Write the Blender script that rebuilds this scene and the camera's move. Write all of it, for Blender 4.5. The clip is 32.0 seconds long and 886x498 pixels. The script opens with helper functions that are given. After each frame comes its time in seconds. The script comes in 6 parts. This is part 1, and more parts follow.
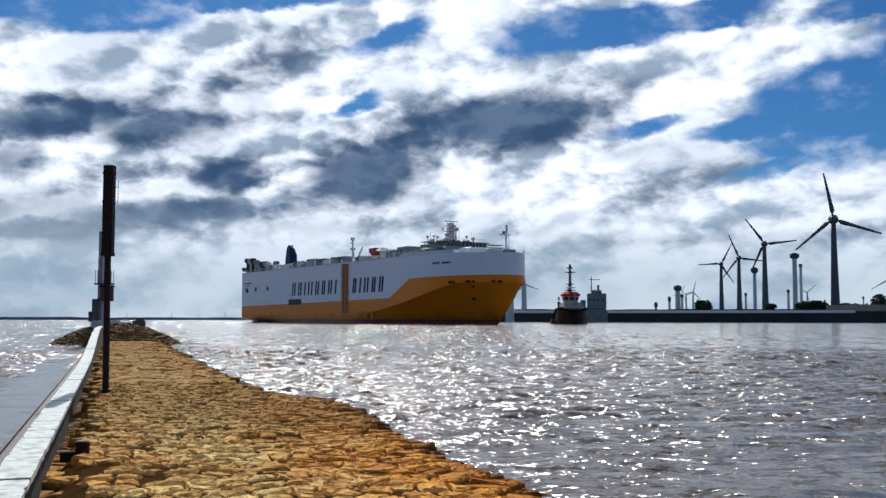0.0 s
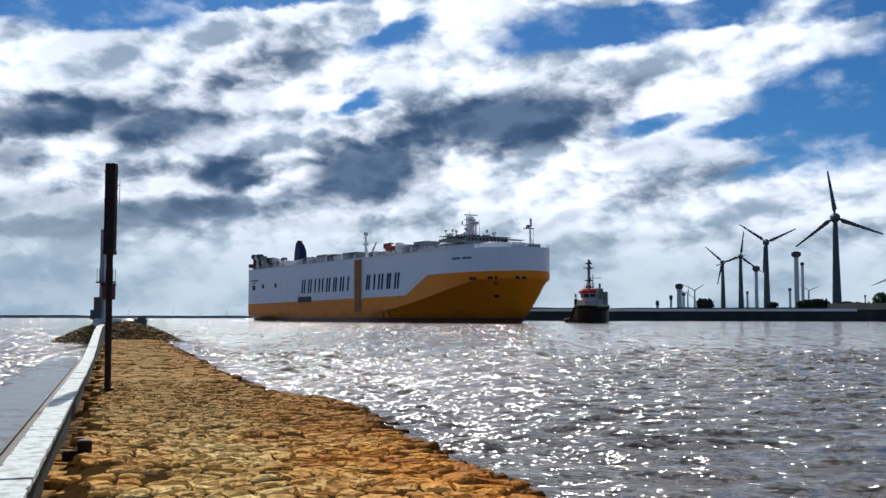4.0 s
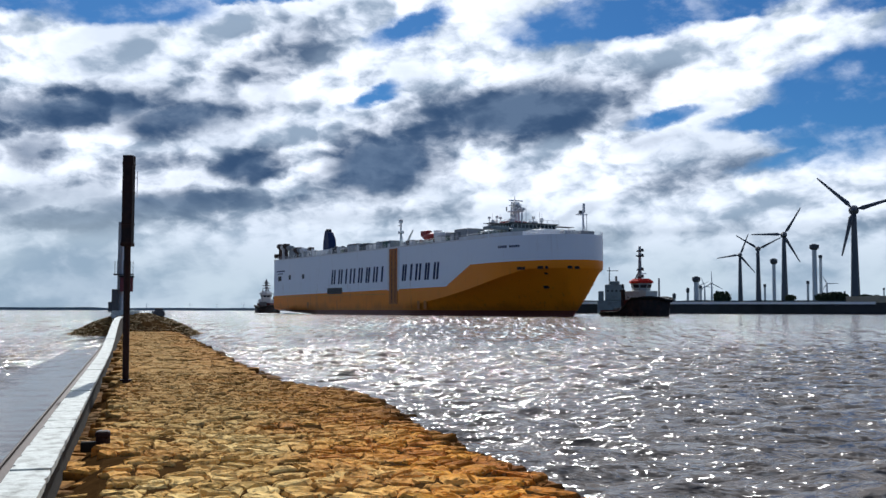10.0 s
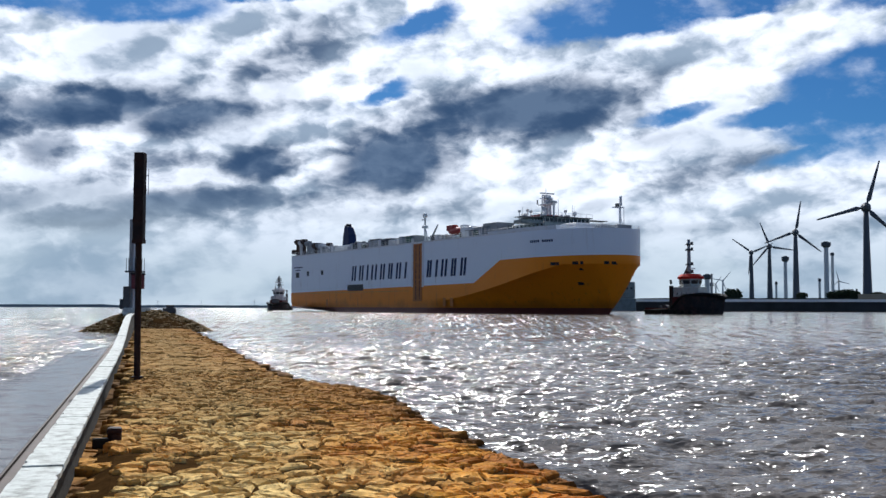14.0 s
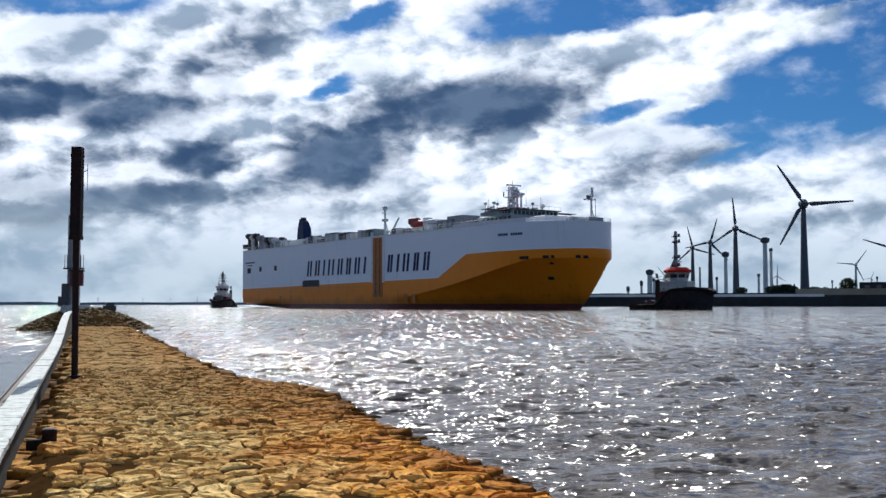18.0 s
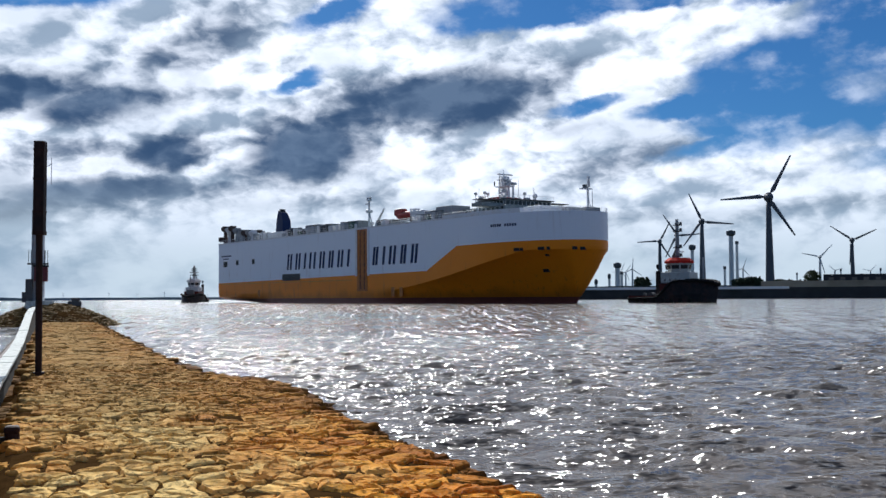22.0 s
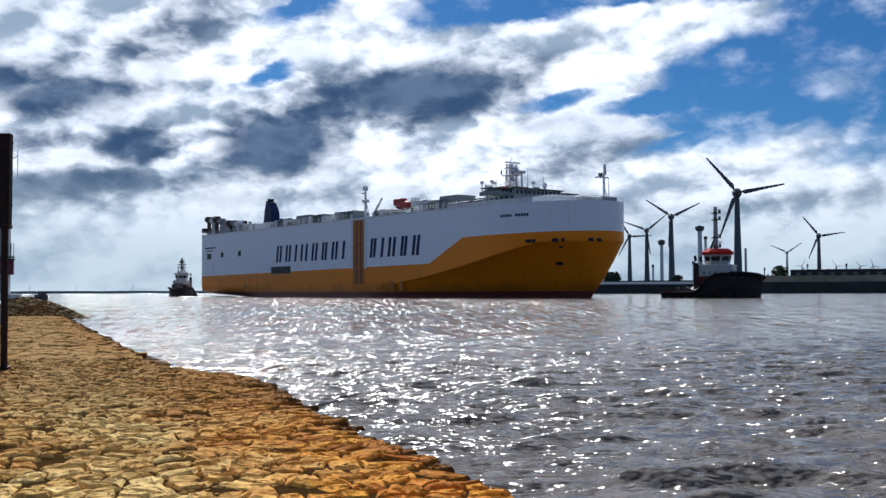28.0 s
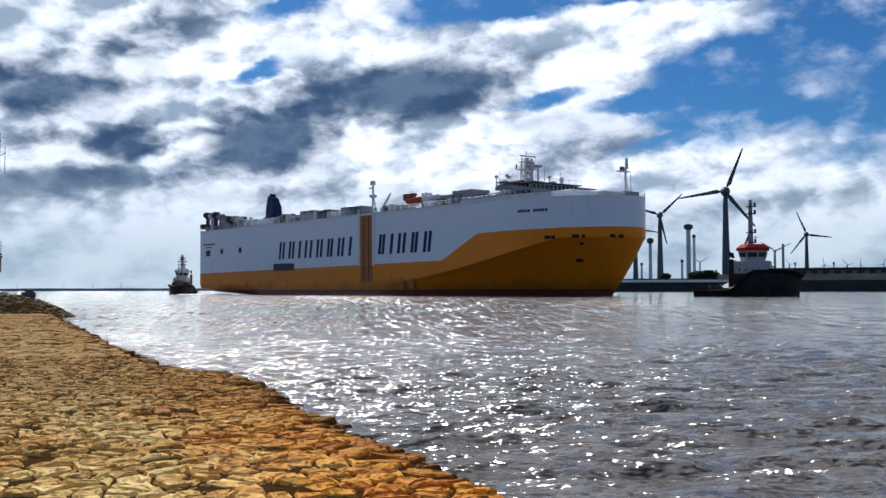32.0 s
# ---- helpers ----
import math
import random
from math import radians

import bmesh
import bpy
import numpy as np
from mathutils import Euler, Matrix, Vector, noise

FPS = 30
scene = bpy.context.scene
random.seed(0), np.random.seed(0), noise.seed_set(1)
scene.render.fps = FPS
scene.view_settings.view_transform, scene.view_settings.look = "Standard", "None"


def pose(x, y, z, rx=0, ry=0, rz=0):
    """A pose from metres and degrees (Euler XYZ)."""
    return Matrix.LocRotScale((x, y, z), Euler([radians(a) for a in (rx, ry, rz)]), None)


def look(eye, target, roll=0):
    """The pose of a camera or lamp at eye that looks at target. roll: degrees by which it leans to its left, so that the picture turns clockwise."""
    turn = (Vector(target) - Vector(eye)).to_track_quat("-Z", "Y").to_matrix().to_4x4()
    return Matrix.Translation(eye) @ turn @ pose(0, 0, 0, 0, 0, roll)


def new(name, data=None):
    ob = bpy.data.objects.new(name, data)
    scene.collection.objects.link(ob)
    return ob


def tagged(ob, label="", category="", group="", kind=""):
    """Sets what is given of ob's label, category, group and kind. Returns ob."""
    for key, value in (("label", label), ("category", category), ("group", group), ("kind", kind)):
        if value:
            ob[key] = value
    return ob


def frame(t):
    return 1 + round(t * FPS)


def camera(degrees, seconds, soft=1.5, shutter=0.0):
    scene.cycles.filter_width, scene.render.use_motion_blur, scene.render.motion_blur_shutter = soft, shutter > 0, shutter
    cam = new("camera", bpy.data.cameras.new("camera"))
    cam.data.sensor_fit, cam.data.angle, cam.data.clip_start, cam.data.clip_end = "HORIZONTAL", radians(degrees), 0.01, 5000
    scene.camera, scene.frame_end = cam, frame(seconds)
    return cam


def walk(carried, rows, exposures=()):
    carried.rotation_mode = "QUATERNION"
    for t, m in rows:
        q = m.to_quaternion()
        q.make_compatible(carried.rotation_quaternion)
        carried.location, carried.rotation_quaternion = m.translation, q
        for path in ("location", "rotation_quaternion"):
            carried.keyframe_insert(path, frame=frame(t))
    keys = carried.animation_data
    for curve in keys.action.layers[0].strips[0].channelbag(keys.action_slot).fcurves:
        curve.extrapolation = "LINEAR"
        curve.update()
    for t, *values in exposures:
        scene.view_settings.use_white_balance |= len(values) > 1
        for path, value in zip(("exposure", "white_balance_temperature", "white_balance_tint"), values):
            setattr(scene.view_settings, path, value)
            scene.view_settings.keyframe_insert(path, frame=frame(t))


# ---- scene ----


def aim(x, y, z, heading, tilt, lean):
    """A camera pose: degrees to the right, upwards, and of lean."""
    return pose(x, y, z, 90 + tilt, 0, -heading) @ pose(0, 0, 0, 0, 0, -lean)


cam = camera(47.07, 32.0, 1.5)
walk(cam, [
    (0.0, aim(0.024, -0.114, 1.542, 0.018, 3.990, -0.080)),
    (0.5, aim(0.023, -0.114, 1.542, 0.027, 4.005, -0.078)),
    (1.0, aim(0.021, -0.111, 1.544, 0.037, 4.037, -0.090)),
    (1.5, aim(0.019, -0.107, 1.545, 0.035, 4.058, -0.083)),
    (2.0, aim(0.016, -0.101, 1.547, 0.017, 4.049, -0.072)),
    (2.5, aim(0.013, -0.094, 1.548, -0.018, 4.020, -0.074)),
    (3.0, aim(0.010, -0.088, 1.549, -0.044, 3.971, -0.080)),
    (3.5, aim(0.009, -0.084, 1.549, -0.047, 3.927, -0.105)),
    (5.5, aim(-0.003, -0.062, 1.545, -0.216, 3.824, -0.062)),
    (6.0, aim(-0.004, -0.062, 1.545, -0.304, 3.798, -0.108)),
    (6.5, aim(-0.004, -0.060, 1.544, -0.409, 3.771, -0.153)),
    (7.0, aim(-0.004, -0.058, 1.543, -0.485, 3.737, -0.150)),
    (7.5, aim(-0.003, -0.054, 1.542, -0.540, 3.699, -0.141)),
    (8.0, aim(-0.003, -0.050, 1.541, -0.605, 3.661, -0.163)),
    (8.5, aim(-0.005, -0.042, 1.539, -0.689, 3.611, -0.196)),
    (9.0, aim(-0.008, -0.034, 1.539, -0.784, 3.561, -0.173)),
    (9.5, aim(-0.010, -0.025, 1.538, -0.877, 3.514, -0.132)),
    (10.0, aim(-0.013, -0.018, 1.538, -0.971, 3.477, -0.165)),
    (10.5, aim(-0.015, -0.013, 1.538, -1.065, 3.446, -0.196)),
    (11.0, aim(-0.017, -0.010, 1.538, -1.149, 3.419, -0.197)),
    (11.5, aim(-0.019, -0.006, 1.538, -1.223, 3.406, -0.206)),
    (12.0, aim(-0.020, -0.002, 1.536, -1.297, 3.394, -0.210)),
    (12.5, aim(-0.022, 0.003, 1.535, -1.382, 3.379, -0.232)),
    (13.0, aim(-0.023, 0.006, 1.535, -1.460, 3.365, -0.229)),
    (13.5, aim(-0.023, 0.008, 1.535, -1.517, 3.343, -0.205)),
    (14.0, aim(-0.022, 0.007, 1.535, -1.554, 3.329, -0.210)),
    (14.5, aim(-0.022, 0.006, 1.535, -1.566, 3.339, -0.210)),
    (16.5, aim(-0.013, 0.071, 1.538, -0.289, 3.285, -0.139)),
    (17.0, aim(-0.011, 0.072, 1.538, 0.321, 3.231, -0.086)),
    (17.5, aim(-0.008, 0.071, 1.539, 1.018, 3.165, -0.015)),
    (18.0, aim(-0.005, 0.068, 1.539, 1.527, 3.112, 0.023)),
    (18.5, aim(-0.002, 0.064, 1.540, 1.850, 3.077, 0.072)),
    (19.0, aim(0.000, 0.060, 1.540, 2.037, 3.043, 0.120)),
    (19.5, aim(0.003, 0.058, 1.541, 2.143, 2.988, 0.075)),
    (20.0, aim(0.006, 0.056, 1.542, 2.230, 2.909, 0.064)),
    (20.5, aim(0.009, 0.056, 1.543, 2.387, 2.837, 0.145)),
    (21.0, aim(0.012, 0.058, 1.543, 2.652, 2.808, 0.192)),
    (21.5, aim(0.014, 0.060, 1.543, 2.985, 2.794, 0.242)),
    (22.0, aim(0.017, 0.060, 1.544, 3.284, 2.759, 0.299)),
    (22.5, aim(0.020, 0.059, 1.546, 3.464, 2.716, 0.301)),
    (23.0, aim(0.022, 0.056, 1.548, 3.525, 2.674, 0.262)),
    (23.5, aim(0.022, 0.054, 1.549, 3.505, 2.645, 0.217)),
    (24.0, aim(0.022, 0.054, 1.550, 3.465, 2.626, 0.214)),
    (24.5, aim(0.021, 0.056, 1.550, 3.455, 2.604, 0.208)),
    (25.0, aim(0.021, 0.060, 1.551, 3.494, 2.579, 0.170)),
    (25.5, aim(0.020, 0.062, 1.551, 3.563, 2.555, 0.149)),
    (27.5, aim(0.032, 0.033, 1.562, 4.780, 2.412, 0.156)),
    (28.0, aim(0.033, 0.030, 1.562, 4.922, 2.424, 0.169)),
    (28.5, aim(0.034, 0.026, 1.562, 5.091, 2.427, 0.204)),
    (29.0, aim(0.035, 0.021, 1.563, 5.197, 2.405, 0.205)),
    (29.5, aim(0.036, 0.018, 1.564, 5.239, 2.376, 0.178)),
    (30.0, aim(0.036, 0.014, 1.565, 5.260, 2.349, 0.142)),
    (30.5, aim(0.038, 0.011, 1.567, 5.307, 2.322, 0.111)),
    (31.0, aim(0.039, 0.007, 1.569, 5.396, 2.305, 0.148)),
    (31.5, aim(0.041, 0.003, 1.570, 5.487, 2.303, 0.165)),
    (32.0, aim(0.043, 0.001, 1.570, 5.534, 2.305, 0.104)),
], exposures=[(0.0, -0.11, 5880, 10), (32.0, -0.04, 5820, 10)])


# ---- world, sun ----
SUN_AZ, SUN_EL = -0.20, radians(34)
world = bpy.data.worlds.new("sky")
scene.world = world
world.use_nodes = True
WT = world.node_tree
WT.nodes.clear()


def wmath(op, a, b=None, clamp=False):
    nd = WT.nodes.new("ShaderNodeMath")
    nd.operation, nd.use_clamp = op, clamp
    for k, v in enumerate((a, b)):
        if v is None:
            continue
        if isinstance(v, (int, float)):
            nd.inputs[k].default_value = v
        else:
            WT.links.new(v, nd.inputs[k])
    return nd.outputs[0]


def wsmooth(v, lo, hi, a=0.0, b=1.0):
    nd = WT.nodes.new("ShaderNodeMapRange")
    nd.interpolation_type = "SMOOTHSTEP"
    WT.links.new(v, nd.inputs[0])
    for k, x in zip((1, 2, 3, 4), (lo, hi, a, b)):
        nd.inputs[k].default_value = x
    return nd.outputs[0]


def wmix(f, a, b):
    nd = WT.nodes.new("ShaderNodeMix")
    nd.data_type = "RGBA"
    if isinstance(f, (int, float)):
        nd.inputs[0].default_value = f
    else:
        WT.links.new(f, nd.inputs[0])
    for k, v in ((6, a), (7, b)):
        if isinstance(v, tuple):
            nd.inputs[k].default_value = (*v, 1)
        else:
            WT.links.new(v, nd.inputs[k])
    return nd.outputs[2]


def wnoise(vec, scale, detail, rough=0.55, lac=2.0, dist=0.0):
    nd = WT.nodes.new("ShaderNodeTexNoise")
    WT.links.new(vec, nd.inputs["Vector"])
    nd.inputs["Scale"].default_value = scale
    nd.inputs["Detail"].default_value = detail
    nd.inputs["Roughness"].default_value = rough
    nd.inputs["Lacunarity"].default_value = lac
    nd.inputs["Distortion"].default_value = dist
    return nd


def build_sky():
    tc = WT.nodes.new("ShaderNodeTexCoord")
    sep = WT.nodes.new("ShaderNodeSeparateXYZ")
    WT.links.new(tc.outputs["Generated"], sep.inputs[0])
    x, y, z = sep.outputs
    az = wmath("ARCTAN2", x, y)
    el = wmath("ARCSINE", z)
    # flat cloud deck seen in perspective: patterns get thinner towards the horizon
    comb = WT.nodes.new("ShaderNodeCombineXYZ")
    low = wmath("ADD", wmath("ABSOLUTE", z), 0.10)
    WT.links.new(wmath("DIVIDE", x, low), comb.inputs[0])
    WT.links.new(wmath("DIVIDE", y, low), comb.inputs[1])
    deck = comb.outputs[0]
    plain = WT.nodes.new("ShaderNodeCombineXYZ")
    WT.links.new(az, plain.inputs[0])
    WT.links.new(el, plain.inputs[1])
    # cloud rows that rise gently to the west
    slant = WT.nodes.new("ShaderNodeMapping")
    WT.links.new(plain.outputs[0], slant.inputs[0])
    slant.inputs[2].default_value = (0, 0, radians(-14))
    slant.inputs[3].default_value = (0.85, 1.45, 1.0)
    rows = slant.outputs[0]

    def shifted(vec, noise_node, gain):
        sub = WT.nodes.new("ShaderNodeVectorMath")
        sub.operation = "SUBTRACT"
        WT.links.new(noise_node.outputs["Color"], sub.inputs[0])
        sub.inputs[1].default_value = (0.5, 0.5, 0.5)
        add = WT.nodes.new("ShaderNodeVectorMath")
        add.operation = "MULTIPLY_ADD"
        WT.links.new(sub.outputs[0], add.inputs[0])
        add.inputs[1].default_value = (*gain, 0)
        WT.links.new(vec, add.inputs[2])
        return add.outputs[0]

    # wind-torn, billowing edges
    spot = shifted(plain.outputs[0], wnoise(rows, 9.0, 3.0, 0.5), (0.055, 0.030))
    spot = shifted(spot, wnoise(rows, 40.0, 4.0, 0.6), (0.030, 0.019))
    curl = shifted(rows, wnoise(rows, 30.0, 2.0, 0.5), (0.022, 0.016))
    sunward = WT.nodes.new("ShaderNodeVectorMath")
    sunward.operation = "ADD"
    WT.links.new(curl, sunward.inputs[0])
    sunward.inputs[1].default_value = (-0.008, 0.022, 0)

    def bank(blobs):
        total = None
        for a, e, ra, re, turn, weight in blobs:
            mp = WT.nodes.new("ShaderNodeMapping")
            mp.vector_type = "TEXTURE"
            WT.links.new(spot, mp.inputs[0])
            mp.inputs[1].default_value = (a, e, 0)
            mp.inputs[2].default_value = (0, 0, radians(turn))
            mp.inputs[3].default_value = (ra, re, 1)
            ln = WT.nodes.new("ShaderNodeVectorMath")
            ln.operation = "LENGTH"
            WT.links.new(mp.outputs[0], ln.inputs[0])
            v = wsmooth(ln.outputs["Value"], 1.95, 0.2, 0.0, weight)
            total = v if total is None else wmath("MAXIMUM", total, v)
        return total

    # (bearing, height, half width, half depth, turn, strength), in radians and degrees
    shade = wmath("MAXIMUM", bank(DARK_BANKS), bank(GREY_VEILS))
    gaps = bank(BLUE_GAPS)
    # thickness here and a little sunward of here: their difference lights the crests
    fine = wnoise(curl, 8.5, 8.0, 0.50).outputs["Fac"]
    beyond = wnoise(sunward.outputs[0], 8.5, 8.0, 0.50).outputs["Fac"]
    small = wmath("SUBTRACT", wnoise(curl, 30.0, 5.0, 0.55).outputs["Fac"], wnoise(sunward.outputs[0], 30.0, 5.0, 0.55).outputs["Fac"])
    relief = wsmooth(wmath("ADD", wmath("SUBTRACT", fine, beyond), wmath("MULTIPLY", small, 0.30)), -0.135, 0.085)
    puff = wnoise(rows, 19.0, 6.0, 0.58).outputs["Fac"]
    broad = wnoise(deck, 0.9, 6.0, 0.6).outputs["Fac"]
    front = wsmooth(wmath("ABSOLUTE", wmath("ADD", az, -0.05)), 1.15, 0.7)
    # open sky: the gaps ahead, a mostly clear sky behind and overhead
    away = wmath("MULTIPLY", wsmooth(broad, 0.71, 0.51), wmath("SUBTRACT", 1.0, front))
    above = wmath("MULTIPLY", wsmooth(el, 0.30, 0.42), wsmooth(broad, 0.54, 0.66))
    blue = wmath("MAXIMUM", wmath("MAXIMUM", gaps, above), away)
    blue = wmath("ADD", blue, wmath("MULTIPLY", wmath("SUBTRACT", fine, 0.5), -1.1))
    blue = wmath("MULTIPLY", wsmooth(blue, 0.36, 0.90), wsmooth(puff, 0.46, 0.74, 1.0, 0.62))
    dark = wmath("ADD", shade, wmath("MULTIPLY", wmath("SUBTRACT", fine, 0.52), 0.85))
    dark = wmath("ADD", dark, wmath("MULTIPLY", wmath("SUBTRACT", relief, 0.5), -0.30))
    dark = wsmooth(dark, 0.10, 0.91)
    wisp = wmath("MULTIPLY", relief, wsmooth(fine, 0.68, 0.46, 0.55, 1.0))
    sky = WT.nodes.new("ShaderNodeTexSky")
    sky.sky_type = "NISHITA"
    sky.sun_disc = False
    sky.sun_elevation, sky.sun_rotation = SUN_EL, SUN_AZ
    sky.air_density, sky.dust_density, sky.ozone_density = 1.0, 0.2, 3.0
    hue = WT.nodes.new("ShaderNodeMix")
    hue.data_type, hue.blend_type = "RGBA", "MULTIPLY"
    hue.inputs[0].default_value = 1.0
    WT.links.new(sky.outputs[0], hue.inputs[6])
    hue.inputs[7].default_value = SKY_TINT
    lit = wmix(wisp, CLOUD_MID, CLOUD_LIT)
    cloud = wmix(dark, lit, wmix(wmath("MULTIPLY", relief, wsmooth(puff, 0.30, 0.62, 0.4, 1.2)), CLOUD_DARK, CLOUD_DIM))
    both = wmix(blue, cloud, hue.outputs[2])
    haze = wsmooth(el, 0.14, 0.015)
    veil = wmix(wsmooth(fine, 0.38, 0.66), HAZE_DARK, HAZE_LIT)
    final = wmix(wmath("MULTIPLY", haze, 0.85), both, veil)
    bg = WT.nodes.new("ShaderNodeBackground")
    WT.links.new(final, bg.inputs[0])
    bg.inputs[1].default_value = SKY_POWER
    out = WT.nodes.new("ShaderNodeOutputWorld")
    WT.links.new(bg.outputs[0], out.inputs[0])


SKY_POWER = 0.10
SKY_TINT = (0.19, 0.38, 0.57, 1)
CLOUD_LIT = (13.0, 13.0, 13.2)
CLOUD_MID = (3.6, 4.4, 5.3)
CLOUD_DARK = (0.48, 0.92, 1.75)
CLOUD_DIM = (1.35, 1.95, 2.9)
HAZE_LIT = (6.2, 7.1, 7.4)
HAZE_DARK = (3.5, 4.5, 5.3)
DARK_BANKS = [
    (-0.372, 0.187, 0.095, 0.019, 8, 1.05),
    (-0.275, 0.183, 0.080, 0.018, 8, 0.90),
    (-0.189, 0.240, 0.070, 0.026, 20, 0.66),
    (-0.208, 0.139, 0.036, 0.017, 8, 0.95),
    (-0.080, 0.143, 0.064, 0.033, 12, 1.10),
    (-0.030, 0.176, 0.055, 0.022, 25, 0.90),
    (0.056, 0.196, 0.105, 0.028, 6, 1.10),
    (0.140, 0.212, 0.070, 0.014, 10, 0.66),
    (-0.273, 0.100, 0.075, 0.018, 4, 0.98),
    (-0.360, 0.083, 0.080, 0.012, 3, 0.85),
    (-0.405, 0.150, 0.030, 0.020, 6, 0.80),
    (-0.300, 0.137, 0.070, 0.009, 6, 0.70),
    (-0.170, 0.103, 0.050, 0.010, 3, 0.70),
    (0.118, 0.095, 0.046, 0.009, 20, 0.58),
    (-0.480, 0.165, 0.094, 0.022, 6, 0.84),
    (-0.470, 0.095, 0.085, 0.016, 4, 0.84),
]
GREY_VEILS = [
    (-0.050, 0.165, 0.180, 0.030, 17, 0.40),
    (-0.290, 0.190, 0.180, 0.026, 10, 0.50),
    (-0.182, 0.088, 0.233, 0.014, 3, 0.56),
    (0.207, 0.125, 0.090, 0.014, 10, 0.50),
    (0.251, 0.078, 0.233, 0.011, 3, 0.56),
    (-0.321, 0.118, 0.144, 0.018, 8, 0.52),
    (0.150, 0.160, 0.080, 0.012, 12, 0.48),
]
BLUE_GAPS = [
    (-0.385, 0.288, 0.130, 0.020, 0, 1.45),
    (-0.205, 0.305, 0.110, 0.012, 2, 1.35),
    (-0.055, 0.272, 0.040, 0.014, 25, 1.00),
    (-0.083, 0.212, 0.034, 0.010, 22, 0.95),
    (0.142, 0.279, 0.085, 0.020, 4, 1.40),
    (0.262, 0.290, 0.075, 0.015, 8, 1.20),
    (0.390, 0.282, 0.050, 0.012, 10, 1.10),
    (0.203, 0.189, 0.046, 0.009, 6, 0.95),
    (0.280, 0.178, 0.044, 0.012, 8, 1.00),
    (0.390, 0.190, 0.090, 0.044, 12, 1.60),
    (0.330, 0.145, 0.070, 0.012, 14, 0.90),
    (0.480, 0.215, 0.100, 0.064, 14, 1.50),
    (0.580, 0.178, 0.122, 0.061, 10, 1.20),
    (0.500, 0.128, 0.080, 0.014, 6, 0.85),
]
build_sky()

lamp = bpy.data.lights.new("sun", "SUN")
lamp.energy, lamp.angle, lamp.color = 5.0, radians(0.6), (1.0, 0.93, 0.82)
sun = new("sun", lamp)
sun.matrix_world = look((0, 0, 0), (-math.sin(SUN_AZ) * math.cos(SUN_EL), -math.cos(SUN_AZ) * math.cos(SUN_EL), -math.sin(SUN_EL)))
scene.view_settings.exposure = 0.0

# ---- materials ----
def material(name, color, rough=0.6, metal=0.0, vary=0.12, scale=6.0, bump=0.0, bump_scale=20.0, stain=None, stain_amount=0.0, stain_scale=1.2, by_object=False, spec=0.5):
    """A painted, stony or metal surface with fine grain and larger stains."""
    m = bpy.data.materials.new(name)
    m.use_nodes = True
    nt = m.node_tree
    b = nt.nodes["Principled BSDF"]
    tc = nt.nodes.new("ShaderNodeTexCoord")
    n1 = nt.nodes.new("ShaderNodeTexNoise")
    n1.inputs["Scale"].default_value, n1.inputs["Detail"].default_value = scale, 6
    nt.links.new(tc.outputs["Object"], n1.inputs["Vector"])
    ramp = nt.nodes.new("ShaderNodeMix")
    ramp.data_type = "RGBA"
    nt.links.new(n1.outputs["Fac"], ramp.inputs[0])
    ramp.inputs[6].default_value = (*[c * (1 - vary * 1.6) for c in color], 1)
    ramp.inputs[7].default_value = (*[min(1, c * (1 + vary * 1.6)) for c in color], 1)
    last = ramp.outputs[2]
    if stain:
        n2 = nt.nodes.new("ShaderNodeTexNoise")
        n2.inputs["Scale"].default_value, n2.inputs["Detail"].default_value = stain_scale, 7
        n2.inputs["Roughness"].default_value = 0.65
        nt.links.new(tc.outputs["Object"], n2.inputs["Vector"])
        mr = nt.nodes.new("ShaderNodeMapRange")
        mr.inputs[1].default_value, mr.inputs[2].default_value = 0.48, 0.68
        mr.inputs[4].default_value = stain_amount
        nt.links.new(n2.outputs["Fac"], mr.inputs[0])
        mx = nt.nodes.new("ShaderNodeMix")
        mx.data_type = "RGBA"
        nt.links.new(mr.outputs[0], mx.inputs[0])
        nt.links.new(last, mx.inputs[6])
        mx.inputs[7].default_value = (*stain, 1)
        last = mx.outputs[2]
    nt.links.new(last, b.inputs["Base Color"])
    b.inputs["Roughness"].default_value, b.inputs["Metallic"].default_value = rough, metal
    b.inputs["Specular IOR Level"].default_value = spec
    if bump:
        n3 = nt.nodes.new("ShaderNodeTexNoise")
        n3.inputs["Scale"].default_value, n3.inputs["Detail"].default_value = bump_scale, 8
        nt.links.new(tc.outputs["Object"], n3.inputs["Vector"])
        bp = nt.nodes.new("ShaderNodeBump")
        bp.inputs["Strength"].default_value, bp.inputs["Distance"].default_value = bump, 0.02
        nt.links.new(n3.outputs["Fac"], bp.inputs["Height"])
        nt.links.new(bp.outputs[0], b.inputs["Normal"])
    return m


def node_math(nt, op, a, b=None, clamp=False):
    nd = nt.nodes.new("ShaderNodeMath")
    nd.operation, nd.use_clamp = op, clamp
    for k, v in enumerate((a, b)):
        if v is None:
            continue
        if isinstance(v, (int, float)):
            nd.inputs[k].default_value = v
        else:
            nt.links.new(v, nd.inputs[k])
    return nd.outputs[0]


def node_mix(nt, f, a, b):
    nd = nt.nodes.new("ShaderNodeMix")
    nd.data_type = "RGBA"
    if isinstance(f, (int, float)):
        nd.inputs[0].default_value = f
    else:
        nt.links.new(f, nd.inputs[0])
    for k, v in ((6, a), (7, b)):
        if isinstance(v, tuple):
            nd.inputs[k].default_value = (*v, 1)
        else:
            nt.links.new(v, nd.inputs[k])
    return nd.outputs[2]


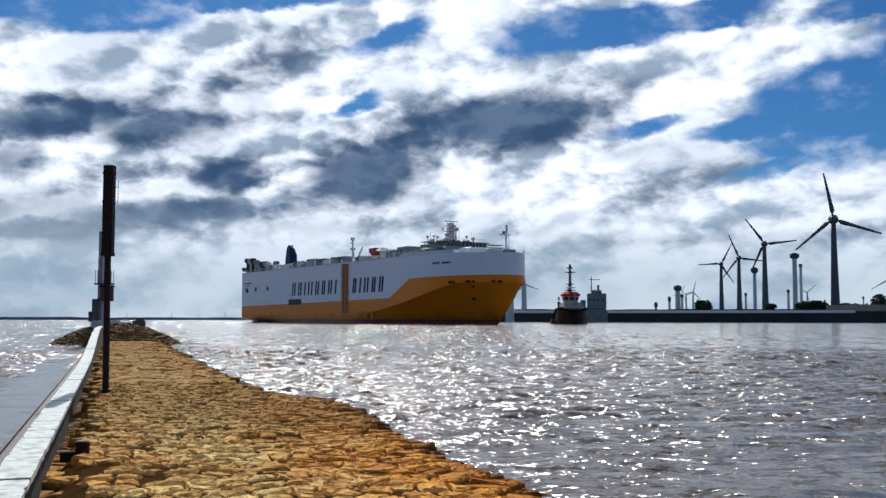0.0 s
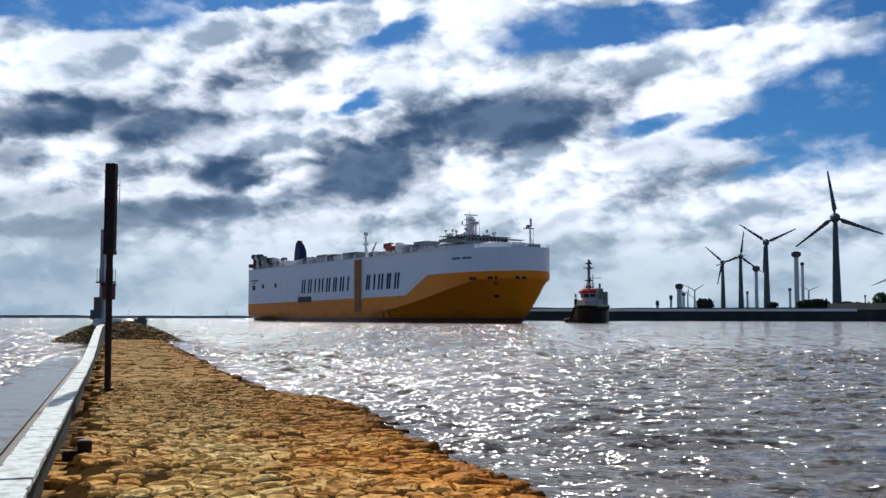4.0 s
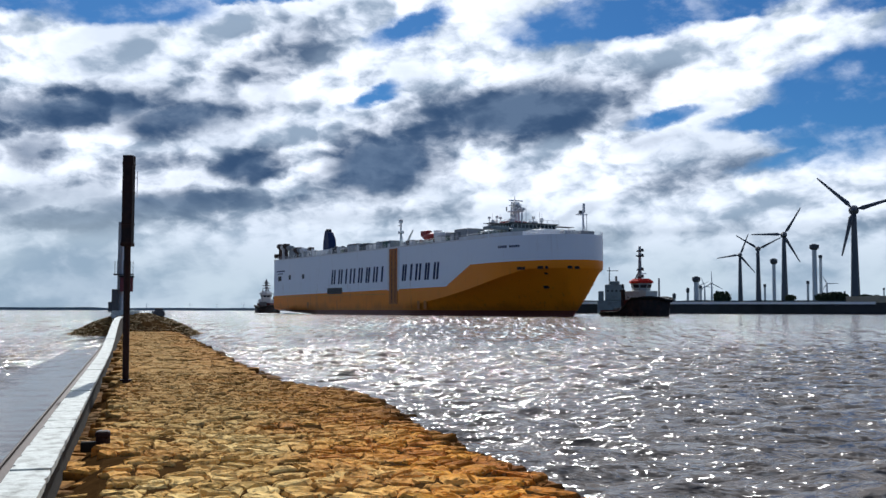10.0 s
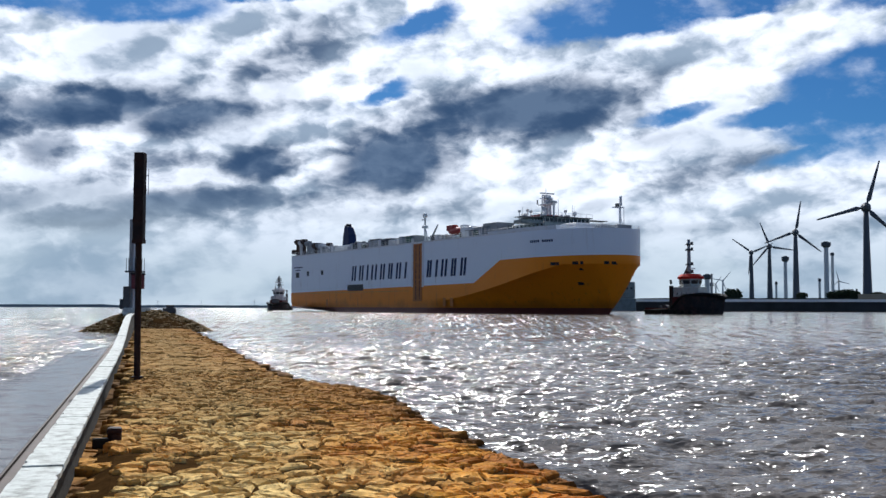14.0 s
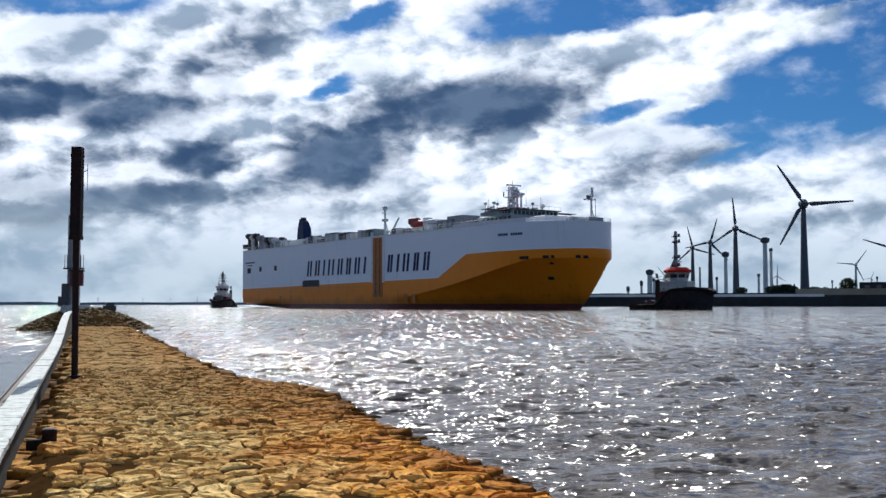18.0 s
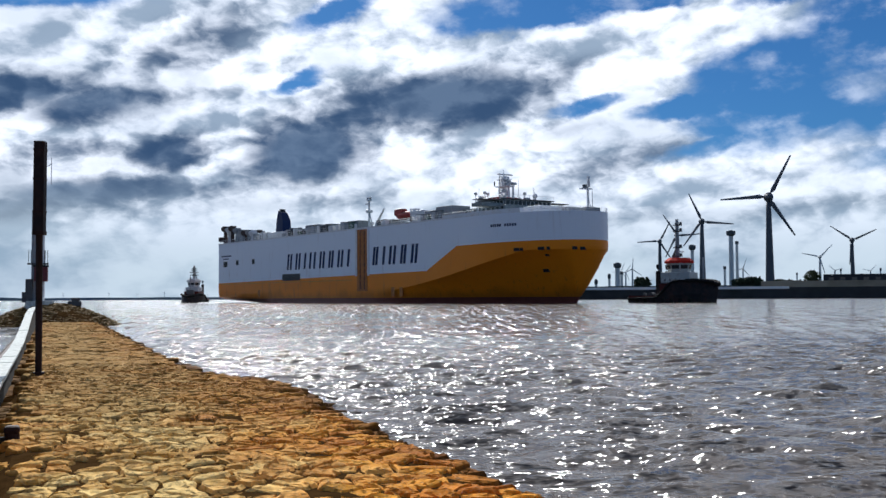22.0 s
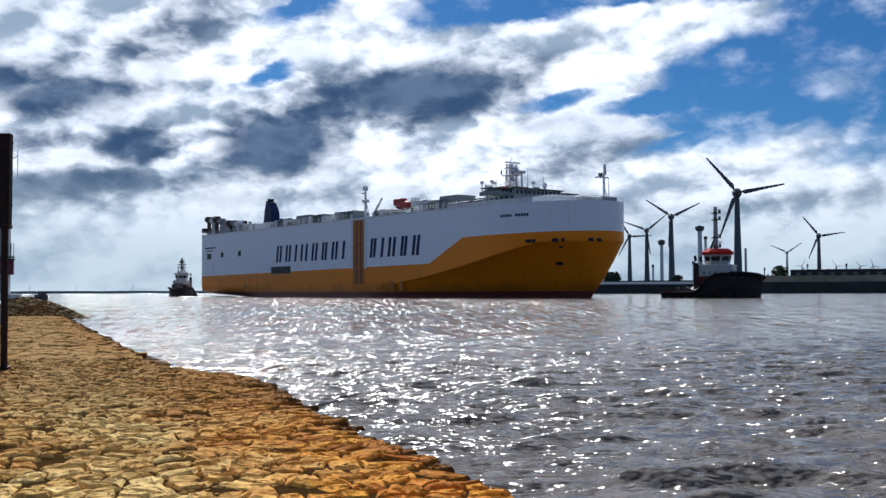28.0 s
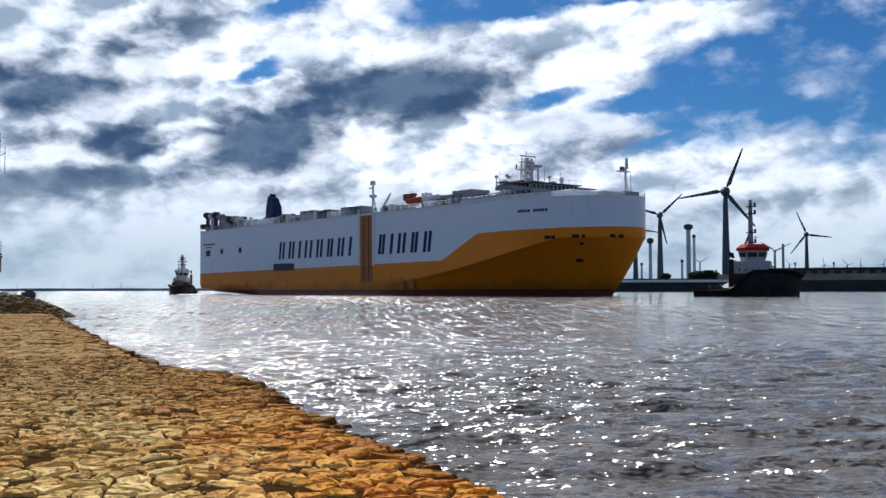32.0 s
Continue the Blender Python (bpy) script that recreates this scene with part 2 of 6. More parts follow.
def node_noise(nt, vec, scale, detail=5, rough=0.55):
    nd = nt.nodes.new("ShaderNodeTexNoise")
    nt.links.new(vec, nd.inputs["Vector"])
    nd.inputs["Scale"].default_value, nd.inputs["Detail"].default_value, nd.inputs["Roughness"].default_value = scale, detail, rough
    return nd.outputs["Fac"]


def node_range(nt, v, a, b, c=0.0, d=1.0):
    nd = nt.nodes.new("ShaderNodeMapRange")
    nd.interpolation_type = "SMOOTHSTEP"
    nt.links.new(v, nd.inputs[0])
    for k, x in zip((1, 2, 3, 4), (a, b, c, d)):
        nd.inputs[k].default_value = x
    return nd.outputs[0]


def node_rough_normal(nt, layers, calm=None, wide=1.0):
    """The surface normal, tipped by noise: layers of (vector, scale, detail, slope)."""
    geo = nt.nodes.new("ShaderNodeNewGeometry")
    last = geo.outputs["Normal"]
    for vec, scale, detail, slope, *own in layers:
        nz = nt.nodes.new("ShaderNodeTexNoise")
        nt.links.new(vec, nz.inputs["Vector"])
        nz.inputs["Scale"].default_value, nz.inputs["Detail"].default_value = scale, detail
        s = nt.nodes.new("ShaderNodeVectorMath")
        s.operation = "SUBTRACT"
        nt.links.new(nz.outputs["Color"], s.inputs[0])
        s.inputs[1].default_value = (0.5, 0.5, 0.5)
        a = nt.nodes.new("ShaderNodeVectorMath")
        a.operation = "MULTIPLY_ADD"
        nt.links.new(s.outputs[0], a.inputs[0])
        a.inputs[1].default_value = (slope * wide, slope, slope * 0.3)
        gain = own[0] if own else calm
        if gain is not None:
            k = nt.nodes.new("ShaderNodeVectorMath")
            k.operation = "SCALE"
            k.inputs[0].default_value = (slope * wide, slope, slope * 0.3)
            nt.links.new(gain, k.inputs["Scale"])
            nt.links.new(k.outputs[0], a.inputs[1])
        nt.links.new(last, a.inputs[2])
        last = a.outputs[0]
    n = nt.nodes.new("ShaderNodeVectorMath")
    n.operation = "NORMALIZE"
    nt.links.new(last, n.inputs[0])
    return n.outputs[0]


def water_material():
    m = bpy.data.materials.new("silty sea water")
    m.use_nodes = True
    nt = m.node_tree
    b = nt.nodes["Principled BSDF"]
    tc = nt.nodes.new("ShaderNodeTexCoord")
    mp = nt.nodes.new("ShaderNodeMapping")
    mp.inputs["Scale"].default_value = (0.75, 1.5, 1.0)
    mp.inputs["Rotation"].default_value = (0, 0, 0.12)
    nt.links.new(tc.outputs["Object"], mp.inputs[0])
    v = mp.outputs[0]
    # the water lies calmer in the lee of the mole
    geo = nt.nodes.new("ShaderNodeNewGeometry")
    dot = nt.nodes.new("ShaderNodeVectorMath")
    dot.operation = "DOT_PRODUCT"
    nt.links.new(geo.outputs["Position"], dot.inputs[0])
    dot.inputs[1].default_value = (0.9515, 0.3078, 0)
    drift = node_math(nt, "ADD", dot.outputs["Value"], node_math(nt, "MULTIPLY", node_math(nt, "SUBTRACT", node_noise(nt, v, 0.25, 3), 0.5), 2.0))
    lee = node_math(nt, "MULTIPLY", node_range(nt, drift, -3.1, -2.2), node_range(nt, dot.outputs["Value"], 1.0, 0.0))
    calm = node_math(nt, "SUBTRACT", 1.0, node_math(nt, "MULTIPLY", lee, 0.93))
    # long wind rows, out on the open water
    rows = nt.nodes.new("ShaderNodeMapping")
    rows.inputs["Scale"].default_value = (4.0, 0.50, 1.0)
    rows.inputs["Rotation"].default_value = (0, 0, -0.06)
    nt.links.new(tc.outputs["Object"], rows.inputs[0])
    ysep = nt.nodes.new("ShaderNodeSeparateXYZ")
    nt.links.new(geo.outputs["Position"], ysep.inputs[0])
    open_sea = node_range(nt, ysep.outputs[1], 16.0, 55.0)
    # gust streaks, longer the farther out they lie
    def gusts(width, length, turn, near, near_full, far_full, far):
        mp2 = nt.nodes.new("ShaderNodeMapping")
        mp2.inputs["Scale"].default_value = (width, length, 1.0)
        mp2.inputs["Rotation"].default_value = (0, 0, turn)
        nt.links.new(tc.outputs["Object"], mp2.inputs[0])
        gain = node_math(nt, "MULTIPLY", node_range(nt, ysep.outputs[1], near, near_full), node_range(nt, ysep.outputs[1], far, far_full, 0.2, 1.0))
        return mp2.outputs[0], gain

    mid_gusts, mid_gain = gusts(3.0, 0.22, 0.04, 26.0, 55.0, 90.0, 160.0)
    far_gusts, far_gain = gusts(2.0, 0.065, 0.02, 80.0, 150.0, 200.0, 360.0)
    calm = node_math(nt, "MULTIPLY", calm, node_range(nt, ysep.outputs[1], 5.0, 32.0, 0.85, 1.15))
    calm = node_math(nt, "ADD", calm, node_math(nt, "MULTIPLY", node_math(nt, "MULTIPLY", node_math(nt, "SUBTRACT", node_noise(nt, rows.outputs[0], 1.0, 3, 0.6), 0.5), 3.8), open_sea))
    nt.links.new(node_rough_normal(nt, ((v, 1.1, 2, 0.40), (v, 4.4, 2, 2.0), (v, 15.0, 2, 1.8), (rows.outputs[0], 1.0, 3, 2.0, open_sea), (mid_gusts, 1.0, 2, 3.2, mid_gain), (far_gusts, 1.0, 2, 3.0, far_gain)), calm, 1.4), b.inputs["Normal"])
    silt = node_noise(nt, v, 0.05, 4)
    nt.links.new(node_mix(nt, silt, (0.080, 0.062, 0.049), (0.124, 0.098, 0.079)), b.inputs["Base Color"])
    b.inputs["Roughness"].default_value, b.inputs["IOR"].default_value = 0.13, 1.333
    b.inputs["Specular IOR Level"].default_value = 0.42
    return m


def stone_material():
    m = bpy.data.materials.new("weathered pitching stone")
    m.use_nodes = True
    nt = m.node_tree
    b = nt.nodes["Principled BSDF"]
    geo = nt.nodes.new("ShaderNodeNewGeometry")
    pos = geo.outputs["Position"]
    info = nt.nodes.new("ShaderNodeObjectInfo")
    rnd = node_math(nt, "FRACT", node_math(nt, "ADD", geo.outputs["Random Per Island"], info.outputs["Random"]))
    dot = nt.nodes.new("ShaderNodeVectorMath")
    dot.operation = "DOT_PRODUCT"
    nt.links.new(pos, dot.inputs[0])
    dot.inputs[1].default_value = (0.9515, 0.3078, 0)
    across = dot.outputs["Value"]
    blotch = node_noise(nt, pos, 0.7, 5, 0.6)
    grain = node_noise(nt, pos, 17.0, 8, 0.74)
    fine = node_noise(nt, pos, 48.0, 6, 0.7)
    tan = node_mix(nt, rnd, (0.62, 0.36, 0.085), (0.97, 0.70, 0.27))
    rust = node_mix(nt, rnd, (0.55, 0.155, 0.008), (0.97, 0.42, 0.035))
    zone = node_math(nt, "ADD", node_math(nt, "MULTIPLY", across, 0.30), node_math(nt, "MULTIPLY", blotch, 1.6))
    zone2 = node_math(nt, "MULTIPLY", node_range(nt, across, 0.9, -0.3), node_range(nt, blotch, 0.40, 0.58))
    wet = node_math(nt, "MAXIMUM", node_range(nt, zone, 1.0, 1.65), node_math(nt, "MULTIPLY", zone2, 0.75))
    col = node_mix(nt, wet, tan, rust)
    along = nt.nodes.new("ShaderNodeVectorMath")
    along.operation = "DOT_PRODUCT"
    nt.links.new(pos, along.inputs[0])
    along.inputs[1].default_value = (-0.3078, 0.9515, 0)
    film = node_math(nt, "MULTIPLY", node_range(nt, node_math(nt, "ADD", along.outputs["Value"], node_math(nt, "MULTIPLY", blotch, 9.0)), 8.0, 22.0), 0.78)
    col = node_mix(nt, film, col, (0.30, 0.155, 0.035))
    col = node_mix(nt, node_range(nt, grain, 0.36, 0.50, 0.72, 0.0), col, (0.085, 0.045, 0.014))
    col = node_mix(nt, node_range(nt, fine, 0.52, 0.70, 0.0, 0.4), col, (0.74, 0.62, 0.40))
    # dark weathered stones towards the channel edge
    col = node_mix(nt, node_range(nt, zone, 1.60, 2.05, 0.0, 0.6), col, (0.17, 0.058, 0.010))
    # weed and wet silt below the tide mark
    height = nt.nodes.new("ShaderNodeSeparateXYZ")
    nt.links.new(pos, height.inputs[0])
    tide = node_math(nt, "ADD", height.outputs[2], node_math(nt, "MULTIPLY", node_math(nt, "SUBTRACT", blotch, 0.5), 0.12))
    col = node_mix(nt, node_range(nt, tide, 0.19, 0.10, 0.0, 0.85), col, (0.085, 0.036, 0.010))
    nt.links.new(col, b.inputs["Base Color"])
    b.inputs["Roughness"].default_value = 0.92
    b.inputs["Specular IOR Level"].default_value = 0.05
    nt.links.new(node_rough_normal(nt, ((pos, 8.0, 3, 0.8), (pos, 24.0, 4, 1.1))), b.inputs["Normal"])
    return m


def hull_material():
    m = bpy.data.materials.new("ship side paint")
    m.use_nodes = True
    nt = m.node_tree
    b = nt.nodes["Principled BSDF"]
    tc = nt.nodes.new("ShaderNodeTexCoord")
    sep = nt.nodes.new("ShaderNodeSeparateXYZ")
    nt.links.new(tc.outputs["Object"], sep.inputs[0])
    x, y, z = sep.outputs
    line = node_math(nt, "ADD", 8.75, node_math(nt, "MULTIPLY", x, 0.0095))
    knee = nt.nodes.new("ShaderNodeMapRange")
    nt.links.new(x, knee.inputs[0])
    for k, q in zip((1, 2, 3, 4), (50.5, 65.0, 0.0, 6.3)):
        knee.inputs[k].default_value = q
    line = node_math(nt, "ADD", line, knee.outputs[0])
    up = node_math(nt, "GREATER_THAN", z, line)
    boot = node_math(nt, "LESS_THAN", z, 1.7)
    mp = nt.nodes.new("ShaderNodeMapping")
    mp.inputs["Scale"].default_value = (1.0, 1.0, 0.12)
    nt.links.new(tc.outputs["Object"], mp.inputs[0])
    streak = node_noise(nt, mp.outputs[0], 0.9, 6, 0.65)
    cloudy = node_noise(nt, tc.outputs["Object"], 0.09, 4)
    white = node_mix(nt, cloudy, (0.80, 0.85, 0.93), (0.85, 0.89, 0.95))
    yellow = node_mix(nt, cloudy, (0.82, 0.225, 0.004), (0.94, 0.290, 0.007))
    red = node_mix(nt, streak, (0.10, 0.025, 0.02), (0.22, 0.06, 0.045))
    col = node_mix(nt, up, yellow, white)
    rusty = node_math(nt, "MULTIPLY", node_range(nt, streak, 0.56, 0.74, 0.0, 0.5), node_range(nt, z, 20.0, 4.0, 0.25, 1.0))
    col = node_mix(nt, rusty, col, (0.25, 0.12, 0.05))
    # fouling and wash marks that climb unevenly from the boot top
    climb = node_math(nt, "ADD", node_math(nt, "MULTIPLY", streak, 1.6), node_math(nt, "MULTIPLY", cloudy, 6.0))
    foul = node_range(nt, node_math(nt, "SUBTRACT", climb, node_math(nt, "MULTIPLY", z, 0.9)), -0.6, 3.0, 0.0, 0.6)
    col = node_mix(nt, foul, col, (0.22, 0.065, 0.010))
    col = node_mix(nt, boot, col, red)
    nt.links.new(col, b.inputs["Base Color"])
    b.inputs["Roughness"].default_value = 0.45
    b.inputs["Specular IOR Level"].default_value = 0.2
    # plate seams
    wv = nt.nodes.new("ShaderNodeTexNoise")
    nt.links.new(tc.outputs["Object"], wv.inputs["Vector"])
    wv.inputs["Scale"].default_value = 0.35
    bp = nt.nodes.new("ShaderNodeBump")
    bp.inputs["Strength"].default_value, bp.inputs["Distance"].default_value = 0.25, 0.1
    nt.links.new(wv.outputs["Fac"], bp.inputs["Height"])
    nt.links.new(bp.outputs[0], b.inputs["Normal"])
    return m


M_WATER = water_material()
M_STONE = stone_material()
M_HULL = hull_material()
# earth fill; its dark colour also stands in for shade between stones
M_BED = material("joint earth darkened as gap shade", (0.050, 0.027, 0.010), 0.95, vary=0.4, scale=5, bump=0.8, bump_scale=15, spec=0.0)
M_CAP = material("bleached concrete", (0.58, 0.61, 0.57), 0.85, vary=0.2, scale=9, bump=0.4, bump_scale=30, stain=(0.17, 0.17, 0.15), stain_amount=0.8, stain_scale=7.0)
# near-black, so that the wall face's shade is in the colour
M_RUBBLE = material("concrete blackened as wall shade", (0.03, 0.026, 0.02), 0.9, vary=0.4, scale=6, bump=0.5, spec=0.15)
# haze over the distant land is mixed into this blue-grey
M_FARSHORE = material("far shore with haze tint", (0.22, 0.28, 0.33), 0.95, vary=0.25, scale=0.02)
M_WEED = material("weedy dark stone", (0.17, 0.10, 0.03), 0.9, vary=0.28, scale=2.5, bump=0.6, bump_scale=6, stain=(0.06, 0.045, 0.015), stain_amount=0.6, spec=0.15)
M_MAROON = material("dull maroon paint", (0.13, 0.028, 0.04), 0.7, vary=0.2)
M_BEAM = material("tarred rusty steel", (0.05, 0.028, 0.022), 0.8, vary=0.4, scale=4, bump=0.4)
M_POST = material("black tarred timber", (0.018, 0.014, 0.016), 0.75, vary=0.3, scale=8, bump=0.5, stain=(0.06, 0.03, 0.02), stain_amount=0.5, spec=0.15)
M_POSTRUST = material("rusty dark steel", (0.028, 0.015, 0.013), 0.7, vary=0.4, scale=10, bump=0.4, spec=0.15)
M_WHITE = material("ship white paint", (0.74, 0.75, 0.77), 0.5, vary=0.05, stain=(0.45, 0.36, 0.28), stain_amount=0.35, stain_scale=0.5)
M_GREY = material("grey deck paint", (0.30, 0.32, 0.34), 0.6, vary=0.15, stain=(0.2, 0.14, 0.1), stain_amount=0.4)
M_PALEGREY = material("pale blue-grey paint", (0.44, 0.47, 0.50), 0.55, vary=0.1, stain=(0.25, 0.2, 0.16), stain_amount=0.35)
M_GREEN = material("green deck paint", (0.10, 0.16, 0.13), 0.7, vary=0.2)
M_NAVY = material("navy blue paint", (0.010, 0.024, 0.085), 0.6, vary=0.15, spec=0.2)
M_YELLOW = material("yellow ochre paint", (0.58, 0.27, 0.02), 0.5, vary=0.12, stain=(0.2, 0.09, 0.03), stain_amount=0.6, stain_scale=0.6)
M_SHADEYEL = material("brown ramp steel", (0.46, 0.14, 0.010), 0.6, vary=0.2, stain=(0.12, 0.05, 0.02), stain_amount=0.6)
M_DARK = material("dark opening", (0.02, 0.022, 0.028), 0.5, vary=0.2, spec=0.15)
M_GLASS = material("dark bridge glass", (0.015, 0.02, 0.025), 0.08, vary=0.1)
M_ROOF = material("red roof paint", (0.50, 0.022, 0.015), 0.8, vary=0.15, stain=(0.25, 0.02, 0.015), stain_amount=0.5, spec=0.15)
M_DULLRED = material("faded red paint", (0.32, 0.035, 0.03), 0.6, vary=0.2)
M_BROWN = material("brown vent paint", (0.06, 0.034, 0.026), 0.7, vary=0.3)
M_TUGHULL = material("black tug hull", (0.016, 0.016, 0.019), 0.55, vary=0.3, stain=(0.10, 0.05, 0.035), stain_amount=0.35, stain_scale=0.5, spec=0.15)
M_RUBBER = material("black rubber", (0.012, 0.012, 0.012), 0.85, vary=0.3, spec=0.15)
M_TUGDECK = material("maroon tug plating", (0.085, 0.022, 0.02), 0.6, vary=0.25, spec=0.15)
M_TUGHOUSE = material("tug house paint", (0.44, 0.48, 0.47), 0.5, vary=0.08, stain=(0.3, 0.2, 0.14), stain_amount=0.4)
M_MAST = material("dark mast paint", (0.10, 0.105, 0.11), 0.6, vary=0.2, spec=0.15)
M_TOWER = material("grey tower coating", (0.085, 0.10, 0.125), 0.6, vary=0.06, scale=0.3, spec=0.2)
# pale paint that also carries the distance haze in its colour
M_FARTOWER = material("pale tower paint with haze tint", (0.52, 0.55, 0.58), 0.6, vary=0.05, scale=0.3)
M_BLADE = material("blade gelcoat", (0.085, 0.10, 0.125), 0.55, vary=0.05, scale=0.3, spec=0.2)
M_QUAY = material("dark quay wall", (0.05, 0.053, 0.055), 0.85, vary=0.25, scale=0.15, stain=(0.03, 0.035, 0.03), stain_amount=0.7, stain_scale=0.05, spec=0.15)
M_PALE = material("pale quay edge", (0.86, 0.86, 0.83), 0.8, vary=0.1, scale=0.1)
M_DYKE = material("dry dyke grass", (0.34, 0.30, 0.22), 0.95, vary=0.3, scale=0.08, stain=(0.16, 0.15, 0.10), stain_amount=0.6, stain_scale=0.03)
M_LAND = material("far low land", (0.06, 0.075, 0.065), 0.95, vary=0.3, scale=0.02, spec=0.15)
M_LEAF = material("dark leaves", (0.035, 0.05, 0.028), 0.8, vary=0.4, scale=1.0, spec=0.15)
M_BARK = material("dark bark", (0.05, 0.04, 0.03), 0.9, vary=0.3)
M_SHED = material("grey shed cladding", (0.055, 0.065, 0.08), 0.6, vary=0.15, scale=0.2)
M_BRIDGE = material("green-grey bridge paint", (0.20, 0.245, 0.25), 0.6, vary=0.15, stain=(0.10, 0.11, 0.11), stain_amount=0.5, stain_scale=0.4)
M_LONGSHED = material("dark blue shed cladding", (0.022, 0.029, 0.044), 0.7, vary=0.2, scale=0.1, spec=0.15)
M_MOORED = material("grey-green vessel paint", (0.17, 0.215, 0.22), 0.6, vary=0.15, stain=(0.08, 0.09, 0.09), stain_amount=0.5, stain_scale=0.3)
M_FOAM = material("white wash", (0.85, 0.87, 0.88), 0.9, vary=0.05, scale=2.0, bump=0.6, bump_scale=3)
M_SAND = material("sea bed silt", (0.12, 0.10, 0.08), 0.95, vary=0.2, scale=0.1)


# ---- mesh helpers ----
def mesh_from(name, bm, mats, smooth=False):
    me = bpy.data.meshes.new(name)
    bmesh.ops.recalc_face_normals(bm, faces=bm.faces)
    bm.to_mesh(me)
    bm.free()
    for mm in (mats if isinstance(mats, (list, tuple)) else [mats]):
        me.materials.append(mm)
    if smooth:
        me.polygons.foreach_set("use_smooth", [True] * len(me.polygons))
    return me


def part(name, bm, mats, parent, label="", smooth=False):
    ob = new(name, mesh_from(name, bm, mats, smooth))
    ob.parent = parent
    if label:
        tagged(ob, label)
    return ob


def thing(name, label, category, m=None, group="", kind=""):
    ob = new(name)
    ob.empty_display_size = 0.5
    if m is not None:
        ob.matrix_basis = m
    return tagged(ob, label, category, group, kind)


def box(bm, x0, x1, y0, y1, z0, z1, bevel=0.0):
    r = bmesh.ops.create_cube(bm, size=1.0)
    vs = r["verts"]
    for v in vs:
        v.co = Vector((x0 + (v.co.x + 0.5) * (x1 - x0), y0 + (v.co.y + 0.5) * (y1 - y0), z0 + (v.co.z + 0.5) * (z1 - z0)))
    if bevel:
        es = list({e for v in vs for e in v.link_edges})
        bmesh.ops.bevel(bm, geom=es, offset=bevel, segments=2, affect="EDGES", profile=0.5)
    return bm


def tube(bm, p0, p1, r0, r1=None, seg=12, caps=True):
    r1 = r0 if r1 is None else r1
    p0, p1 = Vector(p0), Vector(p1)
    d = p1 - p0
    m = Matrix.Translation((p0 + p1) / 2) @ d.to_track_quat("Z", "Y").to_matrix().to_4x4()
    bmesh.ops.create_cone(bm, cap_ends=caps, segments=seg, radius1=r0, radius2=r1, depth=d.length, matrix=m)
    return bm


def ball(bm, c, r, sx=1, sy=1, sz=1, seg=12):
    m = Matrix.Translation(c) @ Matrix.Diagonal((sx, sy, sz, 1))
    bmesh.ops.create_uvsphere(bm, u_segments=seg, v_segments=max(6, seg // 2), radius=r, matrix=m)
    return bm


def B(*a, **k):
    return box(bmesh.new(), *a, **k)


def T(*a, **k):
    return tube(bmesh.new(), *a, **k)


def loft(bm, rings, close=True, caps=True):
    vs = [[bm.verts.new(p) for p in ring] for ring in rings]
    n = len(rings[0])
    for a, b in zip(vs, vs[1:]):
        for k in range(n if close else n - 1):
            bm.faces.new((a[k], a[(k + 1) % n], b[(k + 1) % n], b[k]))
    if caps and close:
        bm.faces.new(vs[0])
        bm.faces.new(vs[-1])
    return bm


# ---- the sea ----
def graded(lo, hi, dense_lo, dense_hi, step, grow):
    out = list(np.arange(dense_lo, dense_hi, step))
    s, v = step, out[-1]
    while v < hi:
        s *= grow
        v += s
        out.append(min(v, hi))
    s, v = step, out[0]
    front = []
    while v > lo:
        s *= grow
        v -= s
        front.append(max(v, lo))
    return np.array(front[::-1] + out)


